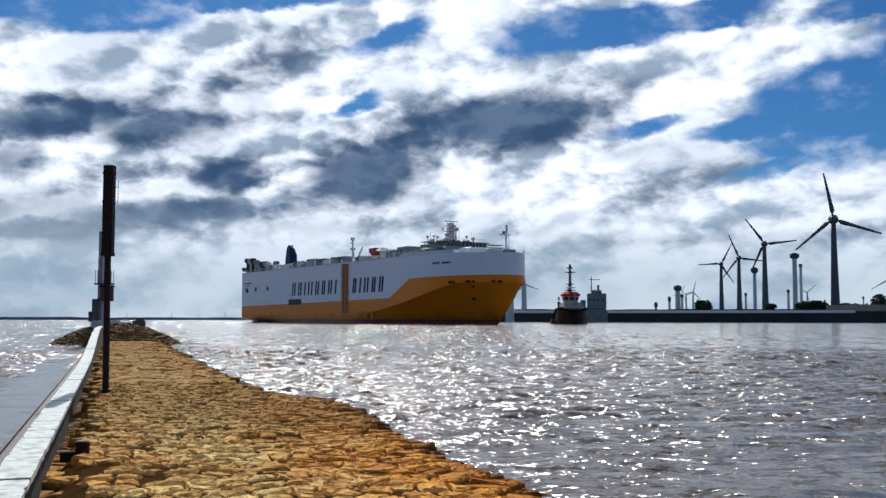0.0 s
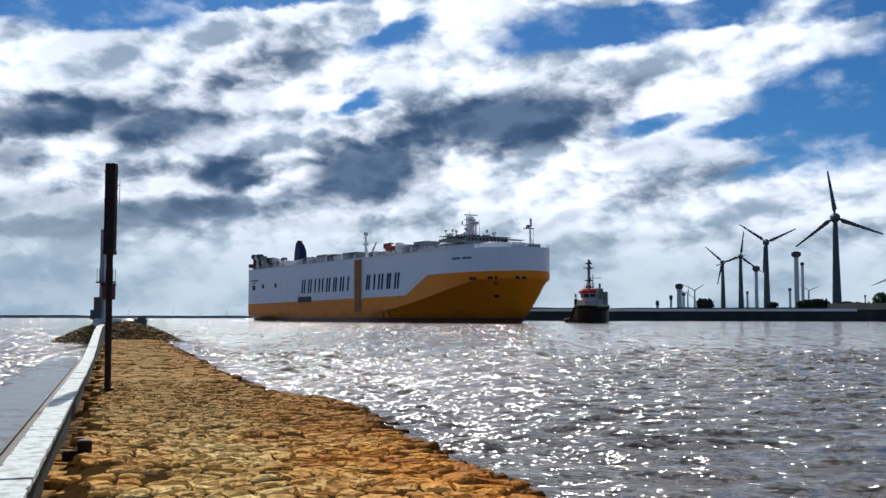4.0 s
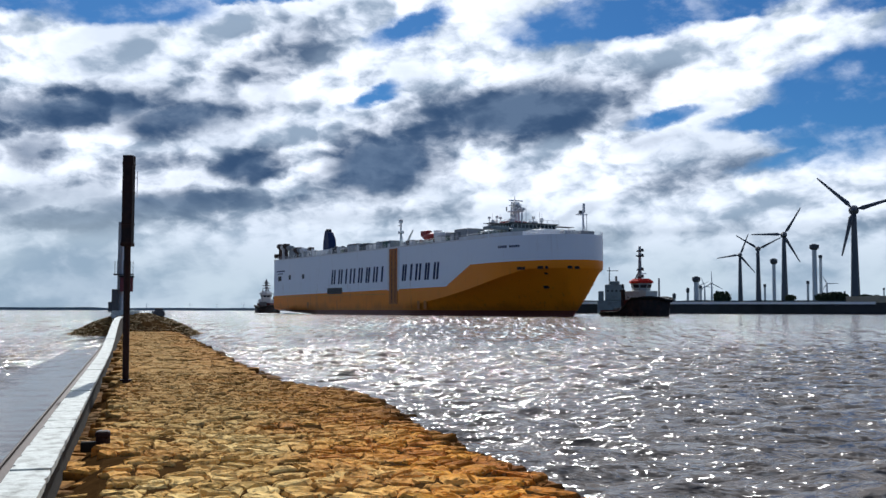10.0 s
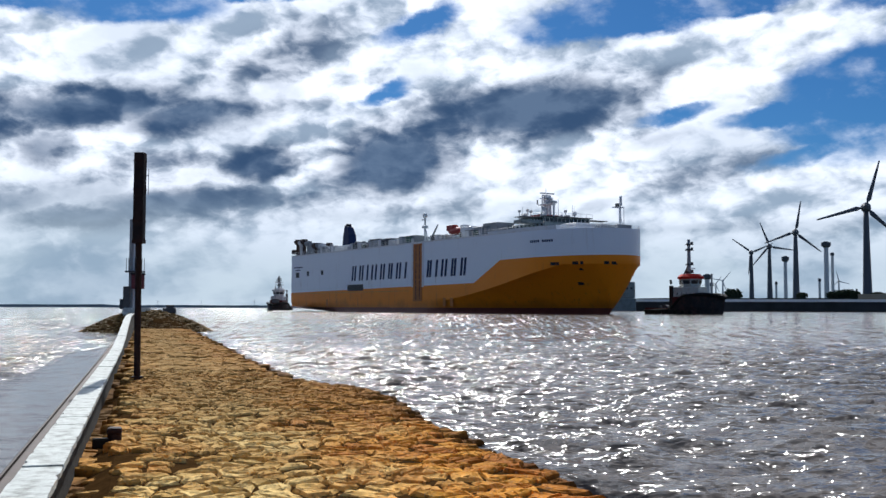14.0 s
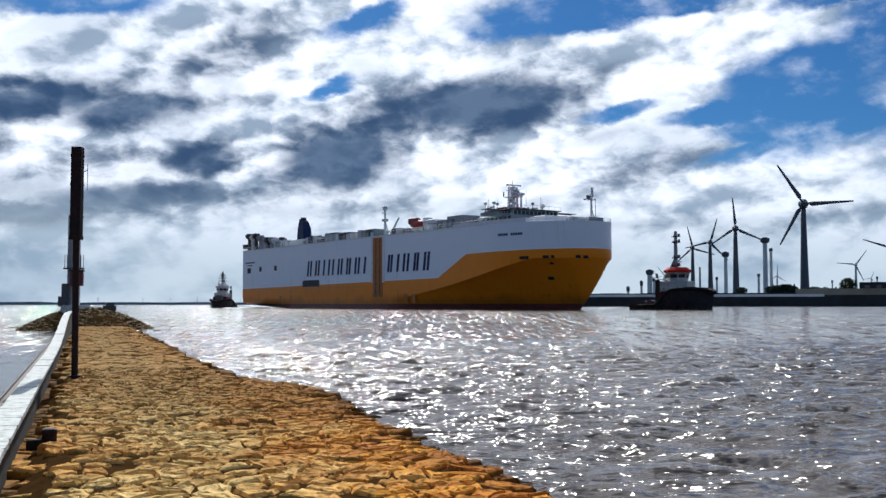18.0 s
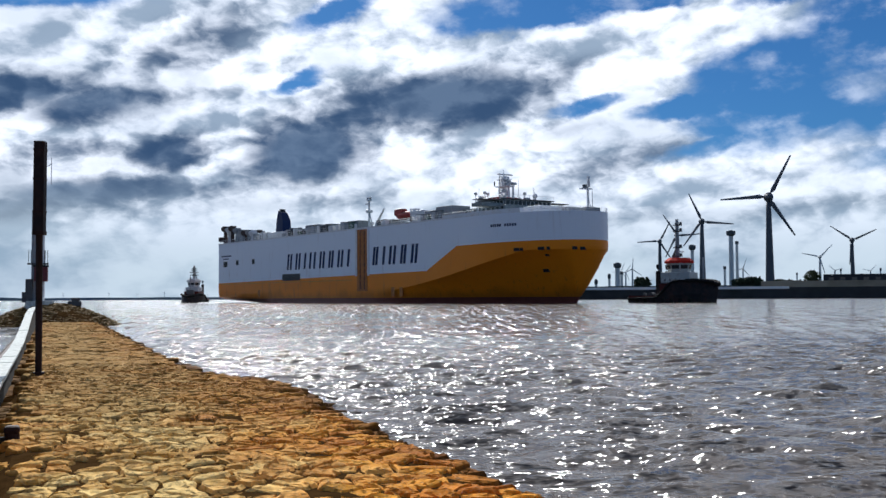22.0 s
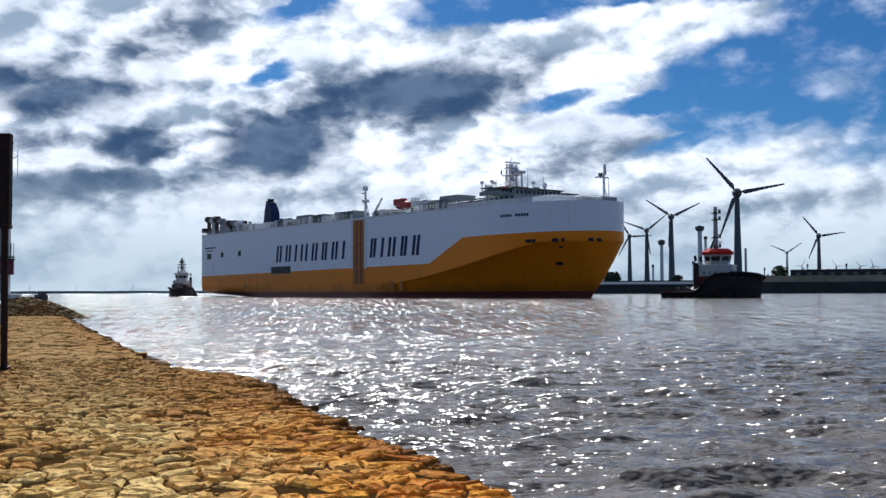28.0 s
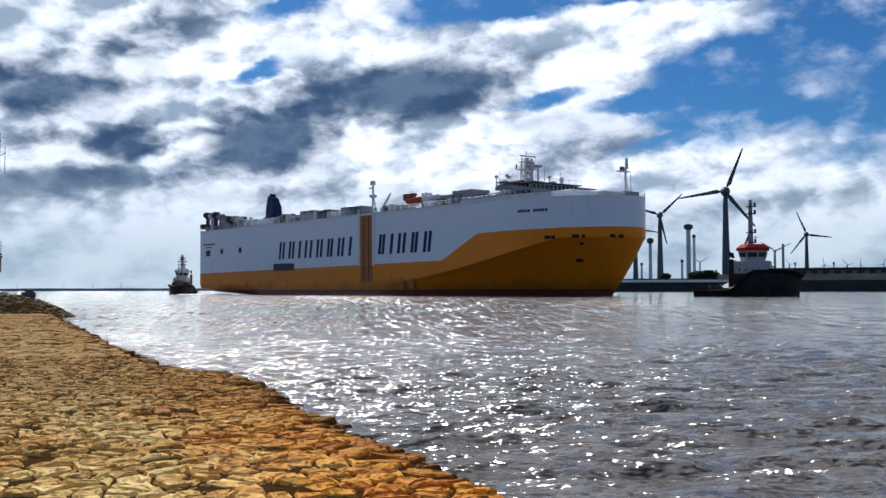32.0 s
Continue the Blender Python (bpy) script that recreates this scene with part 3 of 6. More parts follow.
def make_water():
    xs = graded(-4800, 4800, -7, 20, 0.11, 1.028)
    ys = graded(-4800, 4800, 2, 32, 0.10, 1.017)
    gx, gy = np.meshgrid(xs, ys)
    sx = np.gradient(xs)[None, :] * np.ones_like(gx)
    sy = np.gradient(ys)[:, None] * np.ones_like(gx)
    far = np.clip((np.hypot(gx, gy) - 30) / 60, 0, 1) * (0.1 + 0.9 * np.exp(-(np.hypot(gx, gy) / 110) ** 2))
    rng = np.random.default_rng(5)
    z = np.zeros_like(gx)
    for k in range(112):
        lam = 0.46 * (1.7 / 0.46) ** rng.random() if k < 62 else 2.5 * (40.0 / 2.5) ** rng.random()
        ang = radians(-100) + rng.normal(0, 0.45 if k < 62 else 0.85)
        amp = (0.0060 * lam ** 0.6 if k < 62 else 0.0062 * lam ** 0.8) * (1 if k < 62 else 0.55 * far) * min(1, (9.0 / lam) ** 0.6)
        ph = rng.random() * 6.283
        w = 2 * np.pi / lam
        step = sx * abs(np.cos(ang)) + sy * abs(np.sin(ang))
        fade = np.clip(lam / (step * 2.6) - 1.0, 0, 1)
        q = np.sin(w * (gx * np.cos(ang) + gy * np.sin(ang)) + ph + 0.6 * np.sin(gx * 0.11 + k) + 0.6 * np.sin(gy * 0.13 + 2 * k))
        z += amp * fade * (q + 0.22 * np.cos(2 * (w * (gx * np.cos(ang) + gy * np.sin(ang)) + ph)))
    # smooth in the lee of the mole
    across = gx * 0.9515 + gy * 0.3078
    z *= 1 - 0.92 * np.clip((across + 3.0) / 0.8, 0, 1) * np.clip((1.0 - across) / 1.0, 0, 1)
    nx, ny = len(xs), len(ys)
    me = bpy.data.meshes.new("water")
    me.vertices.add(nx * ny)
    me.vertices.foreach_set("co", np.stack([gx, gy, z], -1).astype(np.float32).ravel())
    i = (np.arange(ny - 1)[:, None] * nx + np.arange(nx - 1)[None, :]).ravel()
    quads = np.stack([i, i + 1, i + 1 + nx, i + nx], 1)
    me.loops.add(quads.size)
    me.loops.foreach_set("vertex_index", quads.ravel().astype(np.int32))
    me.polygons.add(len(quads))
    me.polygons.foreach_set("loop_start", np.arange(0, quads.size, 4, dtype=np.int32))
    me.polygons.foreach_set("use_smooth", np.ones(len(quads), dtype=bool))
    me.update(calc_edges=True)
    me.materials.append(M_WATER)
    ob = new("water", me)
    return tagged(ob, "choppy grey-brown sea water glittering in the sun", "water", kind="structure")


water = make_water()

bm = B(-4800, 4800, -4800, 4800, -7.0, -6.0)
tagged(new("ground", mesh_from("ground", bm, M_SAND)), "silty sea bed under the grey water", "ground", kind="structure")

# ---- the mole: s runs along it, n across it to the channel side ----
AX, NX = Vector((-0.3078, 0.9515, 0)), Vector((0.9515, 0.3078, 0))


def mole(s, n, z=0.0):
    return AX * s + NX * n + Vector((0, 0, z))


def shore(s):
    """The channel-side water edge of the mole."""
    e = 3.70 + 0.42 * math.exp(-((s - 15.7) / 2.2) ** 2)
    e -= 0.65 / (1 + math.exp(-(s - 19.3) * 1.3))
    return e + 0.05 * math.sin(s * 2.3 + 1)


def crown(s, n):
    """The height of the mole's paving."""
    e = shore(s)
    z = 0.25 - 0.05 * max(0, n) / 3.5
    if n > e - 0.75:
        z -= 0.42 * ((n - e + 0.75) / 0.9) ** 1.6
    z += 0.035 * noise.noise((s * 0.35, n * 0.5, 0)) + 0.02 * noise.noise((s * 1.3, n * 1.3, 4))
    if n < -0.22:
        z -= 0.13 * min(1, (-0.22 - n) / 0.12)
    z += 0.05 * math.exp(-((s - 16.0) / 1.6) ** 2 - ((n - 3.3) / 0.5) ** 2)
    return z


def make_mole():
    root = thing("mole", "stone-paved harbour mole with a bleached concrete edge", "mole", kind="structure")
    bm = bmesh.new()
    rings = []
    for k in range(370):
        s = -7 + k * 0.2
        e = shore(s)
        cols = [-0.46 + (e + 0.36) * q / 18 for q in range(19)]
        # fill lies just under the stone tops, as painted shade in the joints
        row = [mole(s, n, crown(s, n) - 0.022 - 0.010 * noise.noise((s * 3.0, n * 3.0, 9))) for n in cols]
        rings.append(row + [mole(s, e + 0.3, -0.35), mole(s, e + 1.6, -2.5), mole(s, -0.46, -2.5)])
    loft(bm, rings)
    part("mole_core", bm, M_BED, root, "earth fill with joint shade in its colour")
    return root


def clip_poly(poly, mx, my, nx, ny):
    out = []
    for i in range(len(poly)):
        a, b = poly[i], poly[(i + 1) % len(poly)]
        da = (a[0] - mx) * nx + (a[1] - my) * ny
        db = (b[0] - mx) * nx + (b[1] - my) * ny
        if da <= 0:
            out.append(a)
        if da * db < 0:
            t = da / (da - db)
            out.append((a[0] + (b[0] - a[0]) * t, a[1] + (b[1] - a[1]) * t))
    return out


def make_stones(root):
    rng = random.Random(11)
    seeds = {}
    s, row = -6.8, 0
    while s < 64:
        pitch = 0.175 if s < 22 else 0.28
        wide = 0.235 if s < 22 else 0.38
        k, n = 0, -0.42 + (row % 2) * wide / 2
        while n < shore(s) + 0.05:
            spot = (s + rng.uniform(-0.5, 0.5) * pitch, n + rng.uniform(-0.5, 0.5) * wide)
            if rng.random() > 0.24:
                seeds[(row, k)] = spot
            k += 1
            n += wide
        s += pitch
        row += 1
    by_row = {}
    for (r, k), p in seeds.items():
        by_row.setdefault(r, []).append(p)
    for (r, k), (s, n) in seeds.items():
        pitch = 0.175 if s < 22 else 0.28
        wide = 0.235 if s < 22 else 0.38
        poly = [(s - 1.5 * pitch, n - 1.4 * wide), (s + 1.5 * pitch, n - 1.4 * wide), (s + 1.5 * pitch, n + 1.4 * wide), (s - 1.5 * pitch, n + 1.4 * wide)]
        for q in range(r - 3, r + 4):
            for (s2, n2) in by_row.get(q, ()):
                if abs(n2 - n) < 2.9 * wide and (s2 != s or n2 != n):
                    poly = clip_poly(poly, (s + s2) / 2, (n + n2) / 2, s2 - s, n2 - n)
                    if len(poly) < 3:
                        break
        if len(poly) >= 3:
            poly = clip_poly(poly, s, shore(s) + 0.06, 0.0, 1.0)
        if len(poly) < 3:
            continue
        cs = sum(p[0] for p in poly) / len(poly)
        cn = sum(p[1] for p in poly) / len(poly)
        cut = rng.uniform(0.86, 1.0)
        lift = rng.uniform(-0.009, 0.009) * (1.0 if s < 22 else 0.6)
        if rng.random() < 0.09:
            lift -= rng.uniform(0.02, 0.05)
        ts, tn = rng.uniform(-0.07, 0.07), rng.uniform(-0.08, 0.08)
        z0 = crown(cs, cn)
        base, mid, top, core = [], [], [], []
        rough = []
        for i, p in enumerate(poly):
            q = poly[(i + 1) % len(poly)]
            rough.append(p)
            if cs < 22 and math.hypot(q[0] - p[0], q[1] - p[1]) > 0.06:
                f = rng.uniform(0.35, 0.65)
                k = rng.uniform(0.84, 1.06)
                rough.append((cs + (p[0] + (q[0] - p[0]) * f - cs) * k, cn + (p[1] + (q[1] - p[1]) * f - cn) * k))
        for (a, b) in rough:
            jit = rng.uniform(0.86, 1.08)
            da, db = (a - cs) * cut * jit, (b - cn) * cut * jit
            tilt = da * ts + db * tn
            base.append(mole(cs + da * 1.04, cn + db * 1.04, z0 - 0.2))
            mid.append(mole(cs + da, cn + db, z0 + lift + tilt - rng.uniform(0.010, 0.030)))
            top.append(mole(cs + da * 0.84, cn + db * 0.84, z0 + lift + tilt * 0.8 + rng.uniform(-0.010, 0.010)))
            core.append(mole(cs + da * 0.45, cn + db * 0.45, z0 + lift + tilt * 0.5 + rng.uniform(-0.012, 0.014)))
        yield cs, cn, base, mid, top, core


def stone_mesh(rings, verts, faces):
    o, k = len(verts), len(rings[0])
    for ring in rings:
        verts.extend(ring)
    for r in range(len(rings) - 1):
        for i in range(k):
            j = (i + 1) % k
            faces.append((o + r * k + i, o + r * k + j, o + (r + 1) * k + j, o + (r + 1) * k + i))
    faces.append(tuple(o + (len(rings) - 1) * k + i for i in range(k)))


def lay_stones(root):
    rest_v, rest_f, count = [], [], 0
    for cs, cn, *rings in make_stones(root):
        if 6.0 < cs < 10.4 and cn > -0.4 and count < 300:
            v, f = [], []
            c = mole(cs, cn, crown(cs, cn))
            stone_mesh([[p - c for p in ring] for ring in rings], v, f)
            me = bpy.data.meshes.new("stone")
            me.from_pydata(v, [], f)
            me.materials.append(M_STONE)
            ob = new("stone", me)
            ob.parent, ob.location = root, c
            count += 1
        else:
            stone_mesh(rings, rest_v, rest_f)
    me = bpy.data.meshes.new("paving_stones")
    me.from_pydata(rest_v, [], rest_f)
    me.materials.append(M_STONE)
    ob = new("paving_stones", me)
    ob.parent = root
    tagged(ob, "tan and rust-stained irregular paving stones", kind="stuff")


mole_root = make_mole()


def make_edge_wall():
    """The low wall along the basin side: capping slabs with joints, and a dark beam outside it."""
    root = thing("edge_wall", "low bleached concrete wall along the mole's edge", "wall", kind="structure")
    a = math.atan2(AX.y, AX.x)
    m = Matrix.Rotation(a, 4, "Z")
    root.matrix_basis = m
    # own frame: x along the mole, y towards the basin; the wall climbs to the mole head
    def rise(s):
        u = max(0.0, min(1.0, (s - 25.0) / 26.0))
        return 0.70 * u * u * (3 - 2 * u)

    bm = bmesh.new()
    loft(bm, [[(s, y, z) for y, z in ((0.545, -2.5), (0.775, -2.5), (0.775, 0.41 + rise(s)), (0.545, 0.41 + rise(s)))] for s in [-7 + 2.0 * k for k in range(38)]])
    # the side below the capping is coloured dark as its shaded side
    part("wall_body", bm, M_RUBBLE, root, "wall face with shade painted in")
    rng = random.Random(3)
    s = -6.0
    while s < 66:
        L = rng.uniform(0.55, 1.25) if s < 30 else 3.0
        step = 0.09 if s < 20 else 0.5
        z0, dz = 0.405, rng.uniform(-0.006, 0.006)
        side = []
        for y, inward in ((0.520, 1), (0.795, -1)):
            row, x = [], s + 0.009
            while x < s + L - 0.02:
                bite = rng.uniform(0.012, 0.03) if rng.random() < 0.12 else rng.uniform(0.0, 0.006)
                row.append((x, y + inward * bite))
                x += step * rng.uniform(0.6, 1.3)
            row.append((s + L - rng.uniform(0.005, 0.02), y + inward * rng.uniform(0, 0.02)))
            side.append(row)
        outline_pts = side[0] + side[1][::-1]
        bm = bmesh.new()
        loft(bm, [[(x, y, z0 + rise(x)) for x, y in outline_pts], [(x, y, 0.45 + dz + rise(x)) for x, y in outline_pts]])
        part("capping_slab", bm, M_CAP, root)
        s += L
    part("waling_beam", B(-7, 67, 0.825, 0.925, -0.3, 0.37, bevel=0.02), M_BEAM, root, "dark rusty waling beam")
    part("steel_edge", B(-7, 67, 0.928, 0.950, -0.3, 0.378, bevel=0.006), M_POSTRUST, root, "rusty steel edge of the beam")
    for k in range(36):
        x = -5.5 + k * 2.0
        part("bolt", T((x, 0.950, 0.2), (x, 0.985, 0.2), 0.03, seg=6), M_POSTRUST, root)
    return root


make_edge_wall()


def make_mound():
    root = thing("mole_head", "rounded stone mound at the mole's end", "mole head", kind="structure")
    bm = bmesh.new()
    rings = []
    for k in range(14):
        t = k / 13
        ring = []
        for j in range(40):
            a = j / 40 * 2 * math.pi
            r = 1 - t
            wob = 1 + 0.10 * noise.noise((math.cos(a) * 1.7, math.sin(a) * 1.7, 3))
            n = 5.0 * math.cos(a) * wob * (r ** 0.9 if t < 1 else 0)
            s = 6.6 * math.sin(a) * wob * (r ** 0.9 if t < 1 else 0)
            z = -0.7 + 2.05 * (1 - r ** 1.5)
            z = min(z, 1.28) + 0.12 * noise.noise((n * 0.8, s * 0.8, 1))
            ring.append(mole(68.6 + s, 0.25 + n, z))
        rings.append(ring)
    loft(bm, rings)
    part("mound_core", bm, M_BED, root, "dark weedy stone slope")
    rng = random.Random(8)
    v, f = [], []
    for k in range(1500):
        a, r = rng.random() * 6.283, math.sqrt(rng.random()) * 0.98
        n, s = 5.0 * math.cos(a) * r, 6.6 * math.sin(a) * r
        q = 1 - (r ** (1 / 0.9))
        z = min(-0.7 + 2.05 * (1 - (1 - q) ** 1.5), 1.28)
        c = mole(68.6 + s, 0.25 + n, z)
        d = rng.uniform(0.12, 0.26)
        kk = rng.randint(5, 7)
        st = rng.random() * 6.283
        pts = [(math.cos(st + i / kk * 6.283) * d * rng.uniform(0.8, 1.2), math.sin(st + i / kk * 6.283) * d * rng.uniform(0.8, 1.2)) for i in range(kk)]
        stone_mesh([[c + Vector((p[0], p[1], -0.2)) for p in pts], [c + Vector((p[0], p[1], 0.01 + rng.uniform(0, 0.04))) for p in pts],
                    [c + Vector((p[0] * 0.7, p[1] * 0.7, 0.05 + rng.uniform(0, 0.04))) for p in pts]], v, f)
    me = bpy.data.meshes.new("mound_stones")
    me.from_pydata(v, [], f)
    me.materials.append(M_WEED)
    ob = new("mound_stones", me)
    ob.parent = root
    tagged(ob, "rough dark brown armour stones", kind="stuff")


make_mound()

# ---- the post and the beacon ----
def make_post():
    c = mole(19.29, -0.124)
    root = thing("mooring_post", "tall dark tarred post standing on the mole", "post", pose(c.x, c.y, 0.2))
    part("lower_post", T((0.02, 0, -0.1), (0.0, 0, 2.62), 0.057, 0.059, 14), M_POSTRUST, root, "thin rusty lower post")
    part("upper_post", B(-0.092, 0.092, -0.09, 0.09, 2.53, 4.15, bevel=0.012), M_POST, root, "thick black upper section")
    part("base_collar", T((0.02, 0, 0.0), (0.02, 0, 0.09), 0.11, 0.10, 14), M_POSTRUST, root)
    part("clamp", B(-0.10, 0.10, -0.10, 0.10, 2.49, 2.56, bevel=0.01), M_POSTRUST, root)
    for z in (2.88, 3.46, 3.98):
        part("strap", B(-0.096, 0.096, -0.094, 0.094, z, z + 0.035), M_POSTRUST, root)


make_post()


def make_bollard():
    c = mole(10.3, -0.26)
    root = thing("mooring_bollard", "squat rusty iron bollard beside the wall", "bollard", pose(c.x, c.y, 0.13, 0, 0, 18))
    part("stem", T((0, 0, -0.05), (0, 0, 0.24), 0.075, 0.065, 14), M_POSTRUST, root)
    part("cap", B(-0.07, 0.07, -0.07, 0.07, 0.18, 0.26, bevel=0.03), M_POSTRUST, root)
    part("bracket", B(-0.20, -0.02, -0.04, 0.04, 0.06, 0.16, bevel=0.015), M_RUBBLE, root, "dark bracket to the wall")


make_bollard()


def make_beacon():
    c = mole(68.0, -0.42)
    root = thing("harbour_beacon", "white beacon tube with a dull red box on the mole head", "beacon", pose(c.x, c.y, 1.15, 0, 0, 15))
    part("tube", T((-0.02, 0, 0), (-0.05, 0, 9.3), 0.27, 0.24, 20), M_WHITE, root)
    part("inner_column", T((-0.35, 0.1, 0), (-0.35, 0.1, 6.0), 0.20, 0.20, 14), M_GREY, root, "grey side column")
    part("plinth", T((0, 0, -0.2), (0, 0, 0.35), 0.95, 0.85, 20), M_CAP, root)
    part("red_box", B(-0.35, 0.42, -0.5, 0.45, 1.55, 2.45, bevel=0.05), M_MAROON, root, "faded red lamp box")
    part("box_hood", B(-0.4, 0.47, -0.55, 0.5, 2.45, 2.55, bevel=0.02), M_DARK, root)
    part("ladder_cage", B(-0.85, -0.45, -0.3, 0.3, 0.2, 1.7, bevel=0.04), M_MAST, root, "dark service cabinet")
    part("service_box", B(-1.05, -0.85, -0.25, 0.25, 0.25, 0.9, bevel=0.04), M_MAST, root)
    part("platform", B(-0.75, 0.45, -0.5, 0.5, 2.6, 2.68), M_MAST, root)
    for k in range(8):
        a = k / 8 * 2 * math.pi
        part("rail_post", T((-0.15 + 0.55 * math.cos(a), 0.45 * math.sin(a), 2.68), (-0.15 + 0.55 * math.cos(a), 0.45 * math.sin(a), 3.5), 0.02, seg=6), M_MAST, root)
    part("lantern", T((-0.05, 0, 9.3), (-0.05, 0, 9.8), 0.22, 0.2, 14), M_GLASS, root)
    part("lantern_cap", T((-0.05, 0, 9.8), (-0.05, 0, 10.0), 0.28, 0.05, 14), M_WHITE, root)
    bm = T((0.1, 0, 8.6), (0.55, 0, 8.9), 0.025, seg=6)
    tube(bm, (0.55, 0, 7.6), (0.55, 0, 9.3), 0.025, seg=6)
    part("aerial", bm, M_WHITE, root)
    c2 = mole(68.5, 1.6)
    r2 = thing("equipment_cabinet", "dark low equipment cabinet on the mole head", "cabinet", pose(c2.x, c2.y, 1.2, 0, 0, 20))
    part("cabinet_body", B(-0.4, 0.4, -0.3, 0.3, -0.05, 0.28, bevel=0.03), M_MAST, r2)
    part("cabinet_top", B(-0.2, 0.3, -0.22, 0.22, 0.28, 0.48, bevel=0.03), M_MAST, r2)


make_beacon()


# ---- the car carrier: x to the bow, y to port, z up from the waterline ----
def stem(z):
    return 102.2 if z >= 14.5 else 94.8 + 7.4 * max(0, (z / 14.5))


def tail(z):
    return -97.0 if z >= 1.5 else -97.0 + (1.5 - z) * 13.0


def outline(x, xe, xs, p, q):
    if x <= xe:
        return 16.1
    return 16.1 * max(0, 1 - min(1, (x - xe) / (xs - xe)) ** p) ** q


def knuckle(x):
    """Height of the knuckle above which the bow is full: it sweeps up from midships to the bow."""
    d = max(0.0, x - 10.0)
    return min(14.2, 2.4 + 0.05 * d + 0.0012 * d * d)


def half(x, z):
    xs = stem(z)
    b = min(outline(x, 72.0, 102.2, 2.2, 0.5), outline(x, 72.0, xs + 0.001, 2.2, 0.5) if z > 13 else 16.1)
    zk = knuckle(x)
    if zk > 0.01 and z < zk:
        w = outline(x, 20.0, 94.8, 1.5, 1.05) if x < 94.8 else 0.0
        t = min(1, (zk - max(z, 0)) / zk)
        b = b + (w - b) * t ** 0.72
        b = min(b, outline(x, 72.0, xs + 0.001, 2.2, 0.5))
    xt = tail(z)
    if z < 2.5 and x < -45:
        u = (x - xt) / (-45 - xt)
        lowness = 1 - max(0, min(1, (z + 0.5) / 3.0))
        b *= 1 - 0.75 * lowness * max(0, 1 - u) ** 1.5
    return max(b, 0.05)


def make_hull(root):
    bm = bmesh.new()
    grid = []
    cols, low, high = 130, 13, 12
    for r in range(low + high + 1):
        row_s, row_p = [], []
        for k in range(cols + 1):
            u = k / cols
            w = u if u < 0.7 else 0.7 + 0.3 * (1 - (1 - (u - 0.7) / 0.3) ** 2.0)
            z = 2.4
            for _ in range(6):
                x = tail(z) + (stem(z) - tail(z)) * w
                zk = knuckle(x)
                z = -5.0 + (zk + 5.0) * r / low if r <= low else zk + (24.3 - zk) * (r - low) / high
            h = half(x, z) if k < cols else 0.0
            row_s.append(bm.verts.new((x, -h, z)))
            row_p.append(bm.verts.new((x, h, z)) if k < cols else row_s[-1])
        grid.append((row_s, row_p))
    for (s0, p0), (s1, p1) in zip(grid, grid[1:]):
        for k in range(cols):
            bm.faces.new((s0[k], s0[k + 1], s1[k + 1], s1[k]))
            bm.faces.new((p0[k], p1[k], p1[k + 1], p0[k + 1]))
        bm.faces.new((s0[0], s1[0], p1[0], p0[0]))
    s, p = grid[-1]
    for k in range(cols):
        bm.faces.new((s[k], s[k + 1], p[k + 1], p[k]) if k < cols - 1 else (s[k], s[k + 1], p[k]))
    # the knuckle is a hard edge
    for row in grid[low]:
        for a, b in zip(row, row[1:]):
            e = bm.edges.get((a, b))
            if e and a.co.x > 30.0:
                e.smooth = False
    hull = part("hull", bm, M_HULL, root, "white hull with ochre yellow lower side")
    me = hull.data
    me.polygons.foreach_set("use_smooth", [abs(q.normal.z) < 0.9 and abs(q.normal.x) < 0.99 for q in me.polygons])
    return hull


SHIP_SIDE = -16.1


def side_panel(x0, x1, z0, z1, d=0.06, bevel=0.0):
    return B(x0, x1, SHIP_SIDE - d, SHIP_SIDE + 0.3, z0, z1, bevel=bevel)


